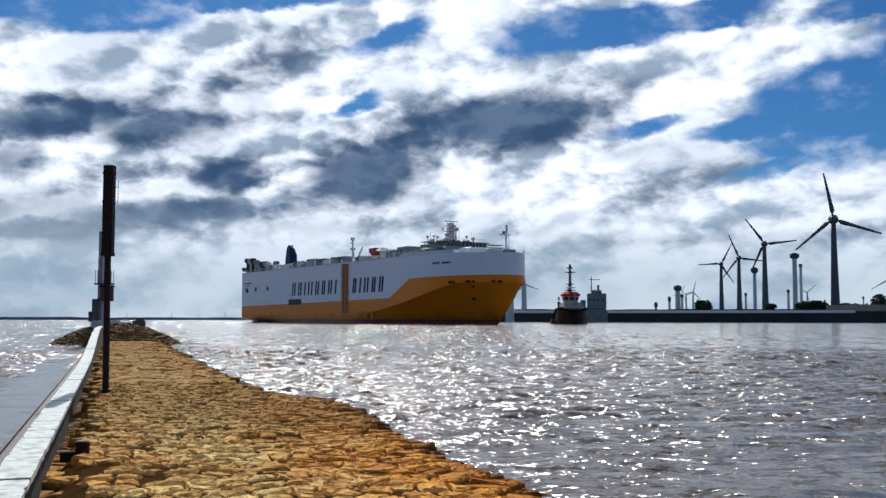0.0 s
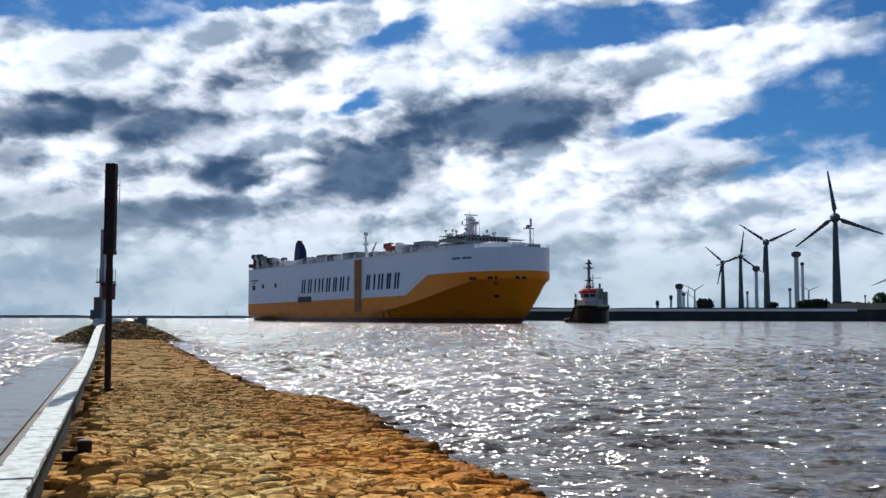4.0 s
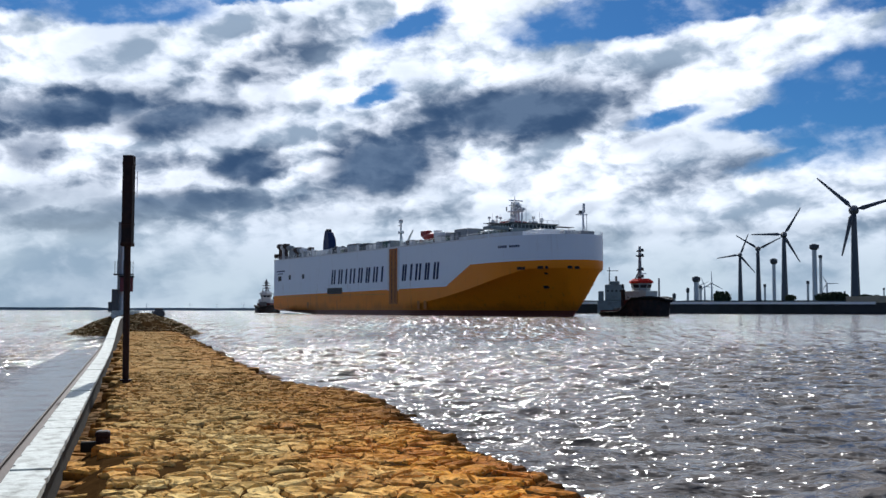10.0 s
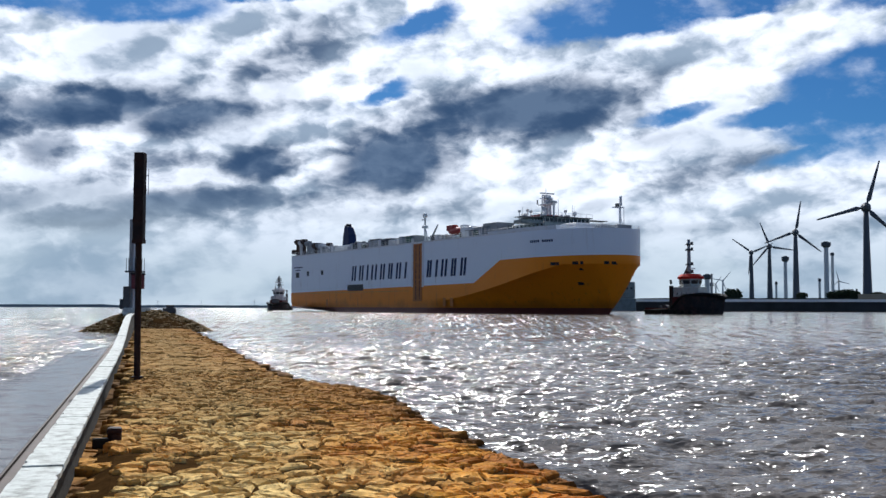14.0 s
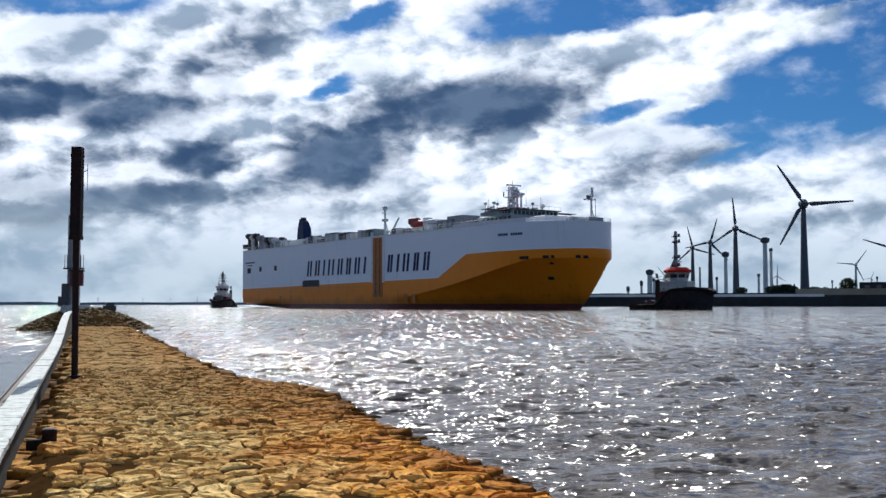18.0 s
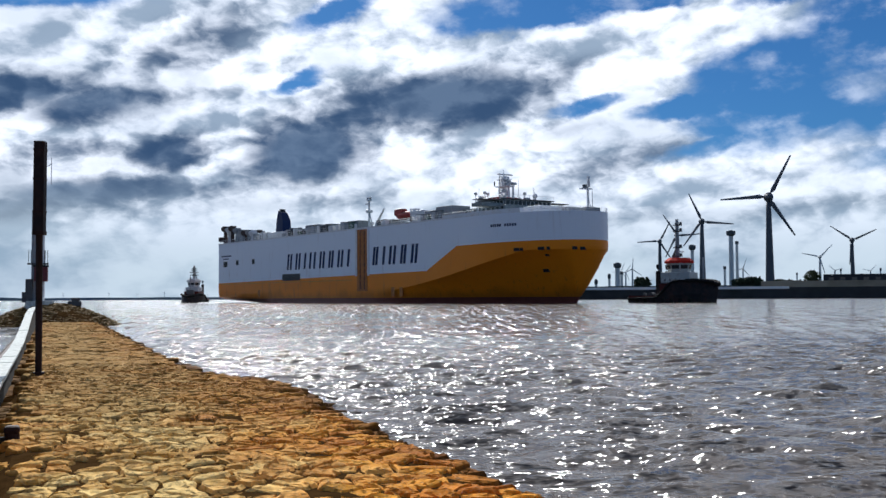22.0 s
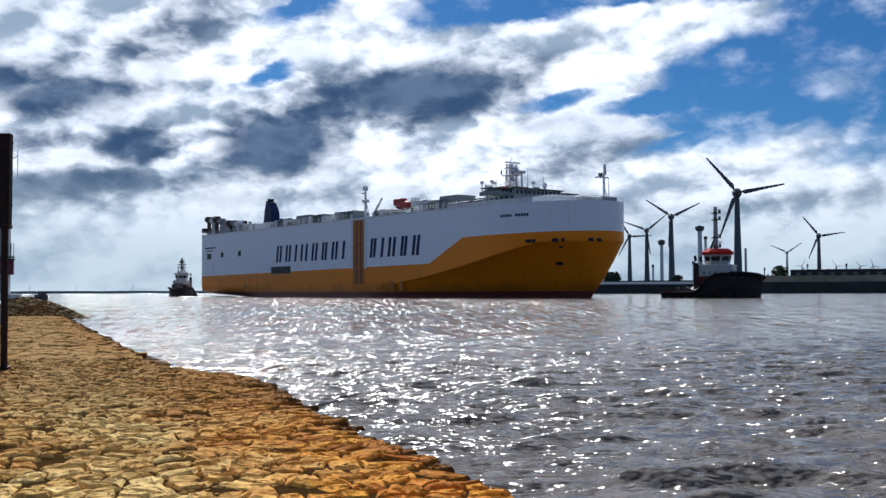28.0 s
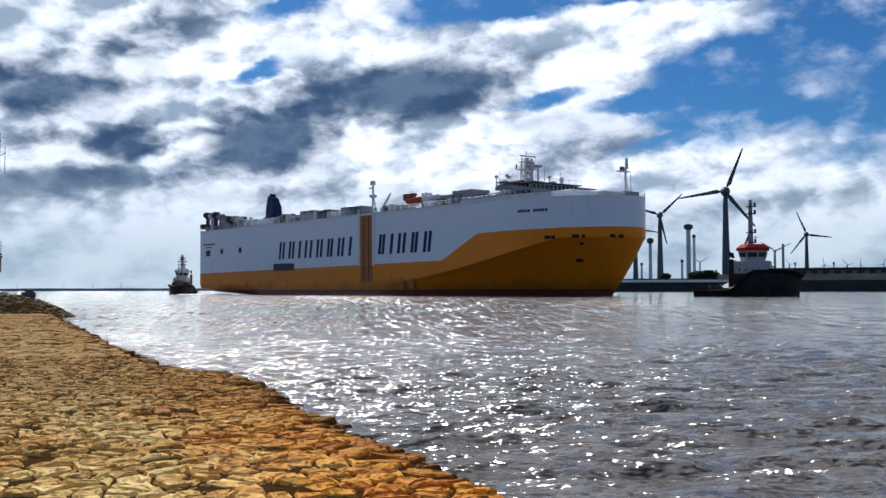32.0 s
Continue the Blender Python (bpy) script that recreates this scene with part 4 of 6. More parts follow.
def make_ship():
    root = thing("car_carrier", "huge white and ochre car carrier ship under way", "ship")
    hull = make_hull(root)
    rng = random.Random(21)
    # side ramp, standing in its frame
    part("side_ramp", side_panel(12.2, 18.3, 4.0, 24.1, 0.10), M_SHADEYEL, hull, "brown-yellow folded side ramp")
    for x in (11.15, 18.35):
        part("ramp_frame", side_panel(x, x + (1.0 if x < 11 else 1.0), 8.9, 24.25, 0.22, bevel=0.05), M_WHITE, hull, "pale vertical ramp frame")
    for k in range(9):
        z = 5.2 + k * 2.05
        part("ramp_rib", side_panel(12.3, 18.2, z, z + 0.28, 0.24), M_SHADEYEL, hull)
    for x in (13.9, 16.4):
        part("ramp_slot", side_panel(x, x + 0.35, 4.6, 23.5, 0.16), M_DARK, hull)
    # company marking: plain leaning strokes in place of the letters
    for x0, x1, widths in ((-36.6, 6.6, (1.0, 1.0, 0.3, 1.25, 1.0, 0.9, 1.0, 0.3)), (21.1, 45.6, (0.9, 0.3, 1.1, 0.9, 1.0))):
        unit = (x1 - x0) / (sum(widths) + 0.80 * (len(widths) - 1))
        a = x0
        for w in widths:
            strokes = [a] if w < 0.5 else [a, a + w * unit - 1.3]
            for b0 in strokes:
                bm = bmesh.new()
                lean = 0.85
                pts = [(b0, 12.2), (b0 + 1.3, 12.2), (b0 + 1.3 + lean, 18.0), (b0 + lean, 18.0)]
                bm.faces.new([bm.verts.new((x, SHIP_SIDE - 0.05, z)) for x, z in pts])
                ext = bmesh.ops.extrude_face_region(bm, geom=list(bm.faces))
                for v in ext["geom"]:
                    if isinstance(v, bmesh.types.BMVert):
                        v.co.y += 0.12
                part("marking_bar", bm, M_NAVY, hull)
            a += (w + 0.80) * unit
    # louvre, windows, stern openings
    part("louvre", side_panel(-40.0, -26.6, 8.25, 10.7, 0.08), M_DARK, hull, "dark ventilation louvre")
    for k in range(6):
        part("louvre_slat", side_panel(-40.0, -26.6, 8.4 + k * 0.4, 8.55 + k * 0.4, 0.16), M_MAST, hull)
    for x, z, w, h in ((-92.0, 14.8, 3.6, 2.2), (-80.0, 15.3, 2.2, 1.9), (-65.5, 15.3, 2.2, 1.9)):
        part("side_opening", side_panel(x, x + w, z, z + h, 0.05), M_DARK, hull)
        part("opening_frame", side_panel(x - 0.25, x + w + 0.25, z + h, z + h + 0.25, 0.15), M_WHITE, hull)
    part("stern_marking_bar", side_panel(-94.0, -84.5, 19.0, 19.5, 0.05), M_NAVY, hull)
    part("stern_marking_bar", side_panel(-92.5, -87.0, 17.9, 18.3, 0.05), M_NAVY, hull)
    for x in (-60.0, 32.0, 36.5):
        part("pilot_door", side_panel(x, x + 1.6, 2.2, 5.0, 0.06), M_SHADEYEL, hull)
    part("fender_strip", side_panel(-96.0, 9.0, 7.62, 7.78, 0.14), M_YELLOW, hull)
    # bars for the name, following the bow's curve
    for x0, x1 in ((79.6, 83.4), (84.3, 88.2)):
        for k in range(5):
            xa = x0 + (x1 - x0) * k / 5
            xb = xa + (x1 - x0) / 5 * 0.72
            bm = bmesh.new()
            ring = []
            for z in (20.8, 21.5):
                ring.append([(xa, -half(xa, z) - 0.06, z), (xb, -half(xb, z) - 0.06, z), (xb, -half(xb, z) + 0.2, z), (xa, -half(xa, z) + 0.2, z)])
            loft(bm, ring)
            part("name_bar", bm, M_NAVY, hull)
    # mooring openings along the bow
    for x, z, w in ((87.2, 14.4, 1.6), (89.0, 14.4, 0.8), (93.6, 14.5, 1.4), (95.6, 14.5, 0.6), (94.0, 12.9, 0.7), (90.6, 8.8, 1.5), (100.2, 14.5, 0.6), (101.2, 14.4, 0.4)):
        h = half(x, z)
        y2 = half(x + w, z)
        bm = bmesh.new()
        loft(bm, [[(x, -h - 0.08, z - 0.42), (x + w, -y2 - 0.08, z - 0.42), (x + w, -y2 + 0.6, z - 0.42), (x, -h + 0.6, z - 0.42)],
                  [(x, -half(x, z + .42) - 0.08, z + 0.42), (x + w, -half(x + w, z + .42) - 0.08, z + 0.42), (x + w, -y2 + 0.6, z + 0.42), (x, -h + 0.6, z + 0.42)]])
        part("fairlead", bm, M_DARK, hull, "dark mooring opening")
    # deck edges
    part("deck_edge", B(-96.9, 75.0, -16.2, -15.9, 24.3, 24.75), M_WHITE, root)
    part("deck_edge", B(-96.9, 75.0, 15.9, 16.2, 24.3, 24.75), M_WHITE, root)
    part("stern_edge", B(-97.1, -96.8, -16.2, 16.2, 24.3, 24.75), M_WHITE, root)
    part("weather_deck", B(-96.7, 76.0, -15.8, 15.8, 24.3, 24.34), M_GREEN, root, "green painted weather deck")
    # forward step: the deckhouse block stands a little higher than the forecastle
    bm = bmesh.new()
    rings = []
    for z in (24.3, 25.5):
        ring = []
        pts = [58 + k * 2.2 for k in range(15)]
        ring += [(x, -half(x, 24.0) + 0.25, z) for x in pts]
        ring += [(x, half(x, 24.0) - 0.25, z) for x in reversed(pts)]
        rings.append(ring)
    loft(bm, rings)
    part("bridge_deck_block", bm, M_WHITE, root, "white raised deck block")
    for k in range(22):
        x = 90 + k * 0.56
        if x < 101.9:
            for sgn in (-1, 1):
                y = sgn * max(0.0, half(x, 24) - 0.2)
                part("rail_post", T((x, y, 24.3), (x, y, 25.4), 0.05, seg=5), M_WHITE, root)
    bm = bmesh.new()
    for zz in (24.85, 25.4):
        pts = [(90 + k * 0.6, -max(0, half(90 + k * 0.6, 24) - 0.2), zz) for k in range(20)]
        pts += [(101.9, 0, zz)]
        for a, b in zip(pts, pts[1:]):
            tube(bm, a, b, 0.045, seg=5)
    part("bow_rail", bm, M_WHITE, root)
    make_ship_top(root, rng)
    return root


def make_ship_top(root, rng):
    # bridge
    house = part("bridge_house", B(60.0, 79.5, -10.5, 10.5, 25.5, 27.2, bevel=0.15), M_BRIDGE, root, "green-grey accommodation house")
    for k in range(9):
        x = 61.5 + k * 2.0
        part("cabin_window", B(x, x + 0.9, -10.56, -10.5, 26.1, 26.8), M_GLASS, house)
    wheel = part("wheelhouse", B(64.7, 76.2, -8.3, 8.3, 27.2, 29.0, bevel=0.12), M_BRIDGE, root, "wheelhouse with dark windows")
    part("bridge_windows", B(76.2, 76.26, -8.0, 8.0, 27.7, 28.7), M_GLASS, wheel, "dark bridge windows")
    for k in range(12):
        y = -7.9 + k * 1.436
        part("window_post", B(76.2, 76.32, y - 0.06, y + 0.06, 27.65, 28.75), M_WHITE, wheel)
    part("side_windows", B(65.5, 75.8, -8.36, -8.3, 27.7, 28.6), M_GLASS, wheel, "dark side windows")
    for k in range(8):
        x = 65.5 + k * 1.47
        part("window_post", B(x - 0.08, x + 0.08, -8.40, -8.3, 27.65, 28.65), M_WHITE, wheel)
    for sgn in (-1, 1):
        y0, y1 = sorted((sgn * 8.3, sgn * 15.8))
        part("bridge_wing", B(71.5, 75.8, y0, y1, 26.9, 27.9, bevel=0.1), M_BRIDGE, wheel, "open bridge wing")
        part("wing_canopy", B(71.8, 75.4, y0, y1, 28.7, 28.85), M_MAST, wheel)
        part("wing_strut", T((73.5, sgn * 15.2, 24.4), (73.5, sgn * 15.2, 28.7), 0.15, seg=6), M_WHITE, wheel)
    part("wheelhouse_roof", B(64.0, 77.0, -8.8, 8.8, 29.0, 29.25, bevel=0.08), M_MAST, wheel, "dark overhanging roof edge")
    part("red_top", B(66.5, 71.5, -6.5, 0.5, 29.25, 30.2, bevel=0.2), M_DULLRED, wheel, "dull red roof box")
    for k in range(8):
        x = 64.2 + k * 1.8
        part("roof_rail_post", T((x, -8.7, 29.25), (x, -8.7, 30.3), 0.05, seg=5), M_WHITE, wheel)
    for k in range(9):
        y = -8.7 + k * 2.17
        part("roof_rail_post", T((76.9, y, 29.25), (76.9, y, 30.3), 0.05, seg=5), M_WHITE, wheel)
    bm = T((64.1, -8.7, 30.3), (76.9, -8.7, 30.3), 0.05, seg=5)
    tube(bm, (76.9, -8.7, 30.3), (76.9, 8.7, 30.3), 0.05, seg=5)
    tube(bm, (64.1, -8.7, 29.8), (76.9, -8.7, 29.8), 0.04, seg=5)
    part("roof_rail", bm, M_WHITE, wheel)
    # radar mast
    mast = part("radar_mast", B(65.2, 66.3, -0.6, 0.6, 29.2, 36.8, bevel=0.15), M_WHITE, root, "white radar mast")
    part("mast_leg", T((67.9, 0, 29.2), (67.6, 0, 36.4), 0.42, 0.34, 8), M_WHITE, mast)
    part("mast_leg", T((63.6, 0, 29.2), (64.0, 0, 37.0), 0.42, 0.32, 8), M_WHITE, mast)
    part("mast_platform", B(63.8, 68.6, -1.6, 1.6, 33.6, 33.85), M_WHITE, mast)
    part("mast_platform", B(64.2, 67.6, -1.3, 1.3, 35.6, 35.8), M_WHITE, mast)
    part("mast_box", B(64.4, 67.0, -1.0, 1.0, 31.4, 32.3, bevel=0.15), M_WHITE, mast)
    part("mast_box", B(66.8, 68.0, -0.8, 0.8, 33.9, 35.4, bevel=0.1), M_PALEGREY, mast)
    part("radar_bar", B(66.0, 66.5, -2.6, 2.6, 36.9, 37.3, bevel=0.08), M_WHITE, mast, "radar scanner")
    part("radar_bar", B(67.6, 68.0, -1.9, 1.9, 34.6, 34.95, bevel=0.08), M_WHITE, mast, "radar scanner")
    part("mast_top", T((65.6, 0, 36.2), (65.6, 0, 38.6), 0.16, 0.08, 8), M_WHITE, mast)
    for y in (-2.0, 2.0):
        part("signal_lamp", T((64.0, y, 33.9), (64.0, y, 35.2), 0.22, 0.18, 8), M_MAST, mast)
    for x, y, h in ((74.5, -2.0, 5.5), (73.0, 5.0, 3.6), (75.5, -6.0, 2.6), (62.0, -6.0, 4.0), (60.0, 3.0, 6.5), (76.0, 2.0, 3.6), (68.5, -7.5, 3.0)):
        part("whip_aerial", T((x, y, 29.2 if x > 62 else 25.4), (x, y, 29.2 + h), 0.09, 0.05, 6), M_WHITE, root)
    for x, y, r in ((75.0, 3.5, 0.7), (65.2, 6.0, 0.7)):
        bm = ball(bmesh.new(), (x, y, 29.25 + r * 1.8), r)
        tube(bm, (x, y, 29.2), (x, y, 29.3 + r), 0.25, seg=8)
        part("satellite_dome", bm, M_WHITE, root)
    aft = part("lamp_mast", T((71.6, -1.5, 29.2), (71.6, -1.5, 34.0), 0.34, 0.28, 8), M_WHITE, root, "white lamp mast on the bridge roof")
    part("lamp_platform", B(70.9, 72.3, -2.3, -0.7, 33.6, 34.3, bevel=0.1), M_PALEGREY, aft)
    for x, y in ((62.5, -7.5), (63.5, -4.0), (70.0, 4.0), (74.0, -7.0), (72.5, -5.0), (66.0, -7.0)):
        part("roof_post", T((x, y, 29.2), (x, y, 31.4), 0.2, 0.16, 6), M_WHITE, root)
        part("roof_lamp", B(x - 0.35, x + 0.35, y - 0.35, y + 0.35, 31.3, 32.0, bevel=0.08), M_PALEGREY, root)
    # foremast
    fm = part("foremast", T((99.6, 0, 24.2), (99.6, 0, 31.0), 0.36, 0.26, 10), M_WHITE, root, "white foremast")
    part("foremast_top", T((99.9, 0, 30.6), (99.9, 0, 33.2), 0.42, 0.34, 8), M_WHITE, fm)
    part("foremast_yard", B(98.2, 99.6, -1.6, 1.6, 30.0, 30.3), M_WHITE, fm)
    part("foremast_lamp", B(98.1, 98.9, -0.4, 0.4, 30.4, 31.3), M_MAST, fm)
    part("foremast_stay", T((99.7, 0, 28.0), (101.0, 0, 24.3), 0.10, seg=6), M_WHITE, fm)
    part("jackstaff", T((101.2, 0, 24.3), (101.2, 0, 29.8), 0.12, 0.07, 6), M_WHITE, root)
    part("forecastle_gear", B(94.5, 97.0, -4.5, 4.5, 24.3, 25.6, bevel=0.2), M_GREY, root, "grey anchor winch")
    part("forecastle_gear", B(100.2, 101.6, -2.5, 2.5, 24.3, 25.3, bevel=0.2), M_GREY, root, "grey anchor winch")
    part("breakwater_shelter", B(81.0, 88.0, -6.0, 6.0, 25.4, 26.6, bevel=0.2), M_WHITE, root)
    # funnel
    fun = bmesh.new()
    loft(fun, [[(-51.8, -13.2, 24.3), (-45.7, -13.2, 24.3), (-45.7, -9.6, 24.3), (-51.8, -9.6, 24.3)],
               [(-51.3, -13.0, 31.0), (-46.3, -13.0, 31.0), (-46.3, -9.8, 31.0), (-51.3, -9.8, 31.0)],
               [(-50.7, -12.6, 35.0), (-48.0, -12.6, 34.0), (-48.0, -10.2, 34.0), (-50.7, -10.2, 35.0)]])
    f = part("funnel", fun, M_NAVY, root, "navy blue funnel")
    for y in (-12.2, -11.4, -10.6):
        part("exhaust_pipe", T((-49.4, y, 34.0), (-49.7, y, 35.4), 0.36, 0.36, 10), M_DARK, f)
    part("funnel_casing", B(-56.5, -42.5, -14.0, -6.0, 24.3, 27.0, bevel=0.15), M_WHITE, f, "white engine casing")
    for k in range(70):
        x = rng.uniform(-92, 58)
        if 8 < x < 22 or -58 < x < -42:
            continue
        y, h, w = rng.uniform(-15.2, -11.0), rng.uniform(1.5, 3.6), rng.uniform(0.25, 1.3)
        mt = rng.choice((M_GREY, M_PALEGREY, M_MAST, M_GREEN, M_WHITE, M_BROWN))
        if rng.random() < 0.5:
            part("deck_pipe", T((x, y, 24.3), (x, y, 24.3 + h), w * 0.35, w * 0.3, 8), mt, root)
        else:
            part("deck_locker", B(x, x + w * 1.8, y, y + w, 24.3, 24.3 + h * 0.8, bevel=0.06), mt, root)
    for x, y, w, h in ((64.6, -8.4, 1.6, 1.5), (73.0, -7.5, 1.2, 1.2), (71.8, 2.0, 1.4, 1.0)):
        part("roof_locker", B(x, x + w, y, y + w, 29.2, 29.2 + h, bevel=0.08), M_PALEGREY, root)
    # midship mast and provision crane
    mm = part("signal_mast", T((11.0, -11.0, 24.3), (11.0, -11.0, 33.5), 0.42, 0.30, 10), M_WHITE, root, "white signal mast")
    part("mast_head", B(10.3, 11.5, -11.6, -10.4, 33.5, 34.8, bevel=0.1), M_WHITE, mm)
    part("mast_arm", B(9.0, 11.0, -11.2, -10.8, 32.6, 32.9), M_WHITE, mm)
    part("mast_box", B(10.2, 11.9, -11.8, -10.2, 29.8, 30.7, bevel=0.1), M_WHITE, mm)
    part("mast_brace", T((11.2, -11.0, 30.0), (13.6, -11.0, 24.4), 0.18, seg=6), M_WHITE, mm)
    cr = part("provision_crane", T((17.2, -12.0, 24.3), (17.2, -12.0, 26.2), 0.6, 0.55, 10), M_WHITE, root, "white provision crane")
    part("crane_jib", T((17.2, -12.0, 26.0), (21.5, -12.0, 30.3), 0.42, 0.26, 8), M_WHITE, cr)
    # lifeboat in its davit
    bm = ball(bmesh.new(), (34.0, -12.6, 27.3), 1.0, 4.3, 1.35, 1.25, 16)
    boat = part("lifeboat", bm, M_DULLRED, root, "faded red enclosed lifeboat", smooth=True)
    part("lifeboat_cabin", B(29.6, 34.0, -13.7, -11.5, 27.4, 29.4, bevel=0.4), M_DULLRED, boat)
    for x in (38.4, 39.8):
        part("davit", B(x, x + 0.3, -13.6, -11.2, 24.3, 29.0, bevel=0.1), M_WHITE, boat, "white davit frame")
    part("davit_beam", B(30.8, 40.2, -12.9, -12.4, 25.5, 25.9), M_WHITE, boat)
    # deckhouses and vents
    for x0, x1, y0, y1, h, mm_ in ((39.5, 46.0, -14.0, -9.0, 3.0, M_WHITE), (47.0, 52.5, -14.2, -8.0, 2.6, M_GREY), (52.8, 60.5, -14.4, -8.0, 3.2, M_GREY),
                                   (22.0, 29.0, -13.5, -9.0, 1.8, M_GREY), (1.5, 8.5, -13.8, -9.5, 2.6, M_GREY), (-7.0, 0.2, -13.0, -8.0, 1.6, M_GREEN),
                                   (-15.5, -9.0, -14.0, -9.0, 2.6, M_GREY), (-24.5, -18.0, -14.0, -9.0, 2.9, M_GREY), (-64.0, -58.5, -14.0, -9.0, 2.4, M_WHITE),
                                   (-83.0, -76.0, -14.5, -8.0, 3.0, M_GREY), (-74.0, -66.0, -14.0, -8.5, 2.4, M_GREY)):
        d = part("deckhouse", B(x0, x1, y0, y1, 24.3, 24.3 + h * 1.25, bevel=0.12), mm_, root, "small painted deckhouse")
        part("deckhouse_door", B(x0 + 1.0, x0 + 1.8, y0 - 0.05, y0, 24.6, min(26.4, 24.2 + h)), M_MAST, d)
    for x, y, h, r in ((-40.0, -12.5, 3.6, 0.8), (-37.5, -12.0, 2.6, 0.7), (-33.5, -12.5, 3.4, 0.8), (-30.0, -12.5, 2.8, 0.9), (-27.5, -12.5, 3.8, 0.7), (-5.5, -12.2, 2.6, 0.7), (4.0, -6.0, 3.2, 0.8),
                       (-57.5, -13.0, 3.0, 0.7), (26.0, -7.0, 3.4, 0.8), (49.0, -6.0, 4.0, 0.7), (-12.0, -6.0, 3.4, 0.8), (-22.0, -6.0, 3.2, 0.8), (-64.5, -12.0, 4.0, 0.6), (-69.0, -12.0, 3.4, 0.7)):
        v = part("vent_trunk", T((x, y, 24.3), (x, y, 24.3 + h - 0.7), r * 0.75, seg=12), M_WHITE, root, "mushroom vent trunk")
        part("vent_cap", T((x, y, 24.3 + h - 0.8), (x, y, 24.3 + h), r * 1.25, r * 0.9, 12), M_GREY, v)
    # the run of lockers and ventilator boxes along the deck edge
    x = -42.0
    while x < 58.0:
        w, h = rng.uniform(1.0, 2.6), rng.uniform(1.6, 3.0)
        if not 8 < x < 21 and not 28 < x < 41:
            b = part("deck_box", B(x, x + w, -15.4, -15.4 + rng.uniform(1.0, 2.2), 24.3, 24.3 + h, bevel=0.08), rng.choice((M_PALEGREY, M_GREY, M_WHITE, M_MAST, M_GREEN)), root, "painted deck locker")
            part("box_lid", B(x - 0.1, x + w + 0.1, -15.5, -13.6, 24.3 + h, 24.42 + h), M_MAST, b)
        x += w + rng.uniform(0.5, 2.6)
    # tall stern exhaust fans
    for x, y, h, mt in ((-95.5, -13.8, 7.2, M_BROWN), (-93.0, -6.0, 6.0, M_BROWN), (-88.6, -13.8, 7.0, M_BROWN), (-91.8, -13.6, 6.6, M_WHITE), (-84.6, -13.6, 6.0, M_GREY), (-79.5, -13.6, 5.0, M_GREY), (-76.5, -13.8, 4.6, M_BROWN), (-73.0, -13.6, 4.6, M_GREY), (-70.0, -13.6, 4.2, M_WHITE), (-85.5, -8.0, 5.2, M_GREY), (-96.0, 1.0, 6.4, M_BROWN), (-90.0, 8.0, 6.0, M_BROWN), (-82.0, -13.0, 4.6, M_GREY), (-87.0, -11.5, 3.4, M_WHITE)):
        v = part("stern_vent", T((x, y, 24.3), (x, y, 24.3 + h - 1.2), 0.8, 0.75, 12), mt, root, "tall brown stern ventilator")
        hood = bmesh.new()
        tip = 24.3 + h
        loft(hood, [[(x + dx * 0.75 + sx, y + dy * 0.75, z) for dx, dy in ((-1, -1), (1, -1), (1, 1), (-1, 1))] if k == 0 else
                    [(x + dx * 1.35 + sx, y + dy * 1.15, z + dx * 0.25) for dx, dy in ((-1, -1), (1, -1), (1, 1), (-1, 1))]
                    for k, (sx, z) in enumerate(((0.0, tip - 2.0), (-0.45, tip - 0.9), (-0.6, tip)))])
        part("vent_hood", hood, mt, v)
        part("hood_mouth", B(x - 1.9, x + 0.6, y - 0.95, y + 0.95, tip + 0.20, tip + 0.26), M_DARK, v)
    part("stern_house", B(-96.0, -84.0, -11.0, 11.0, 24.3, 26.6, bevel=0.2), M_GREY, root, "grey stern winch house")
    part("stern_wing", B(-98.2, -96.0, -15.8, -10.0, 25.6, 27.4, bevel=0.2), M_BROWN, root, "brown stern platform")
    bm = bmesh.new()
    for zz in (25.3, 25.9):
        tube(bm, (-96.6, -15.9, zz), (9.0, -15.9, zz), 0.05, seg=4)
        tube(bm, (20.0, -15.9, zz), (75.0, -15.9, zz), 0.05, seg=4)
    part("deck_rail", bm, M_WHITE, root)
    for k in range(58):
        x = -96.5 + k * 3.0
        if 9 < x < 20 or x > 75:
            continue
        part("rail_post", T((x, -15.9, 24.7), (x, -15.9, 25.9), 0.05, seg=4), M_WHITE, root)


ship = make_ship()
# the hull's depth, with the deck gear set down on it
DEPTH = 0.957
for piece in ship.children_recursive:
    for v in piece.data.vertices:
        v.co.z = v.co.z * DEPTH if v.co.z < 24.3 else v.co.z - 24.3 * (1 - DEPTH)


# ---- tugs: x to the bow ----
def tug_half(x, z, L, W):
    u = (x + L / 2) / L
    b = W / 2 * (min(1, max(0.0, 1 - u) * 3.4) ** 0.42 if u > 0.6 else 1) * (0.82 + 0.18 * min(1, u * 5))
    return max(0.03, b * (0.86 + 0.14 * min(1, (z + 1) / 3.0)))


def tug_sheer(u, lift=3.0):
    k = max(0, min(1, (u - 0.34) / 0.26))
    return 1.3 + lift * k * k * (3 - 2 * k) + 0.7 * u - 1.1 * max(0, (u - 0.82) / 0.18) ** 2


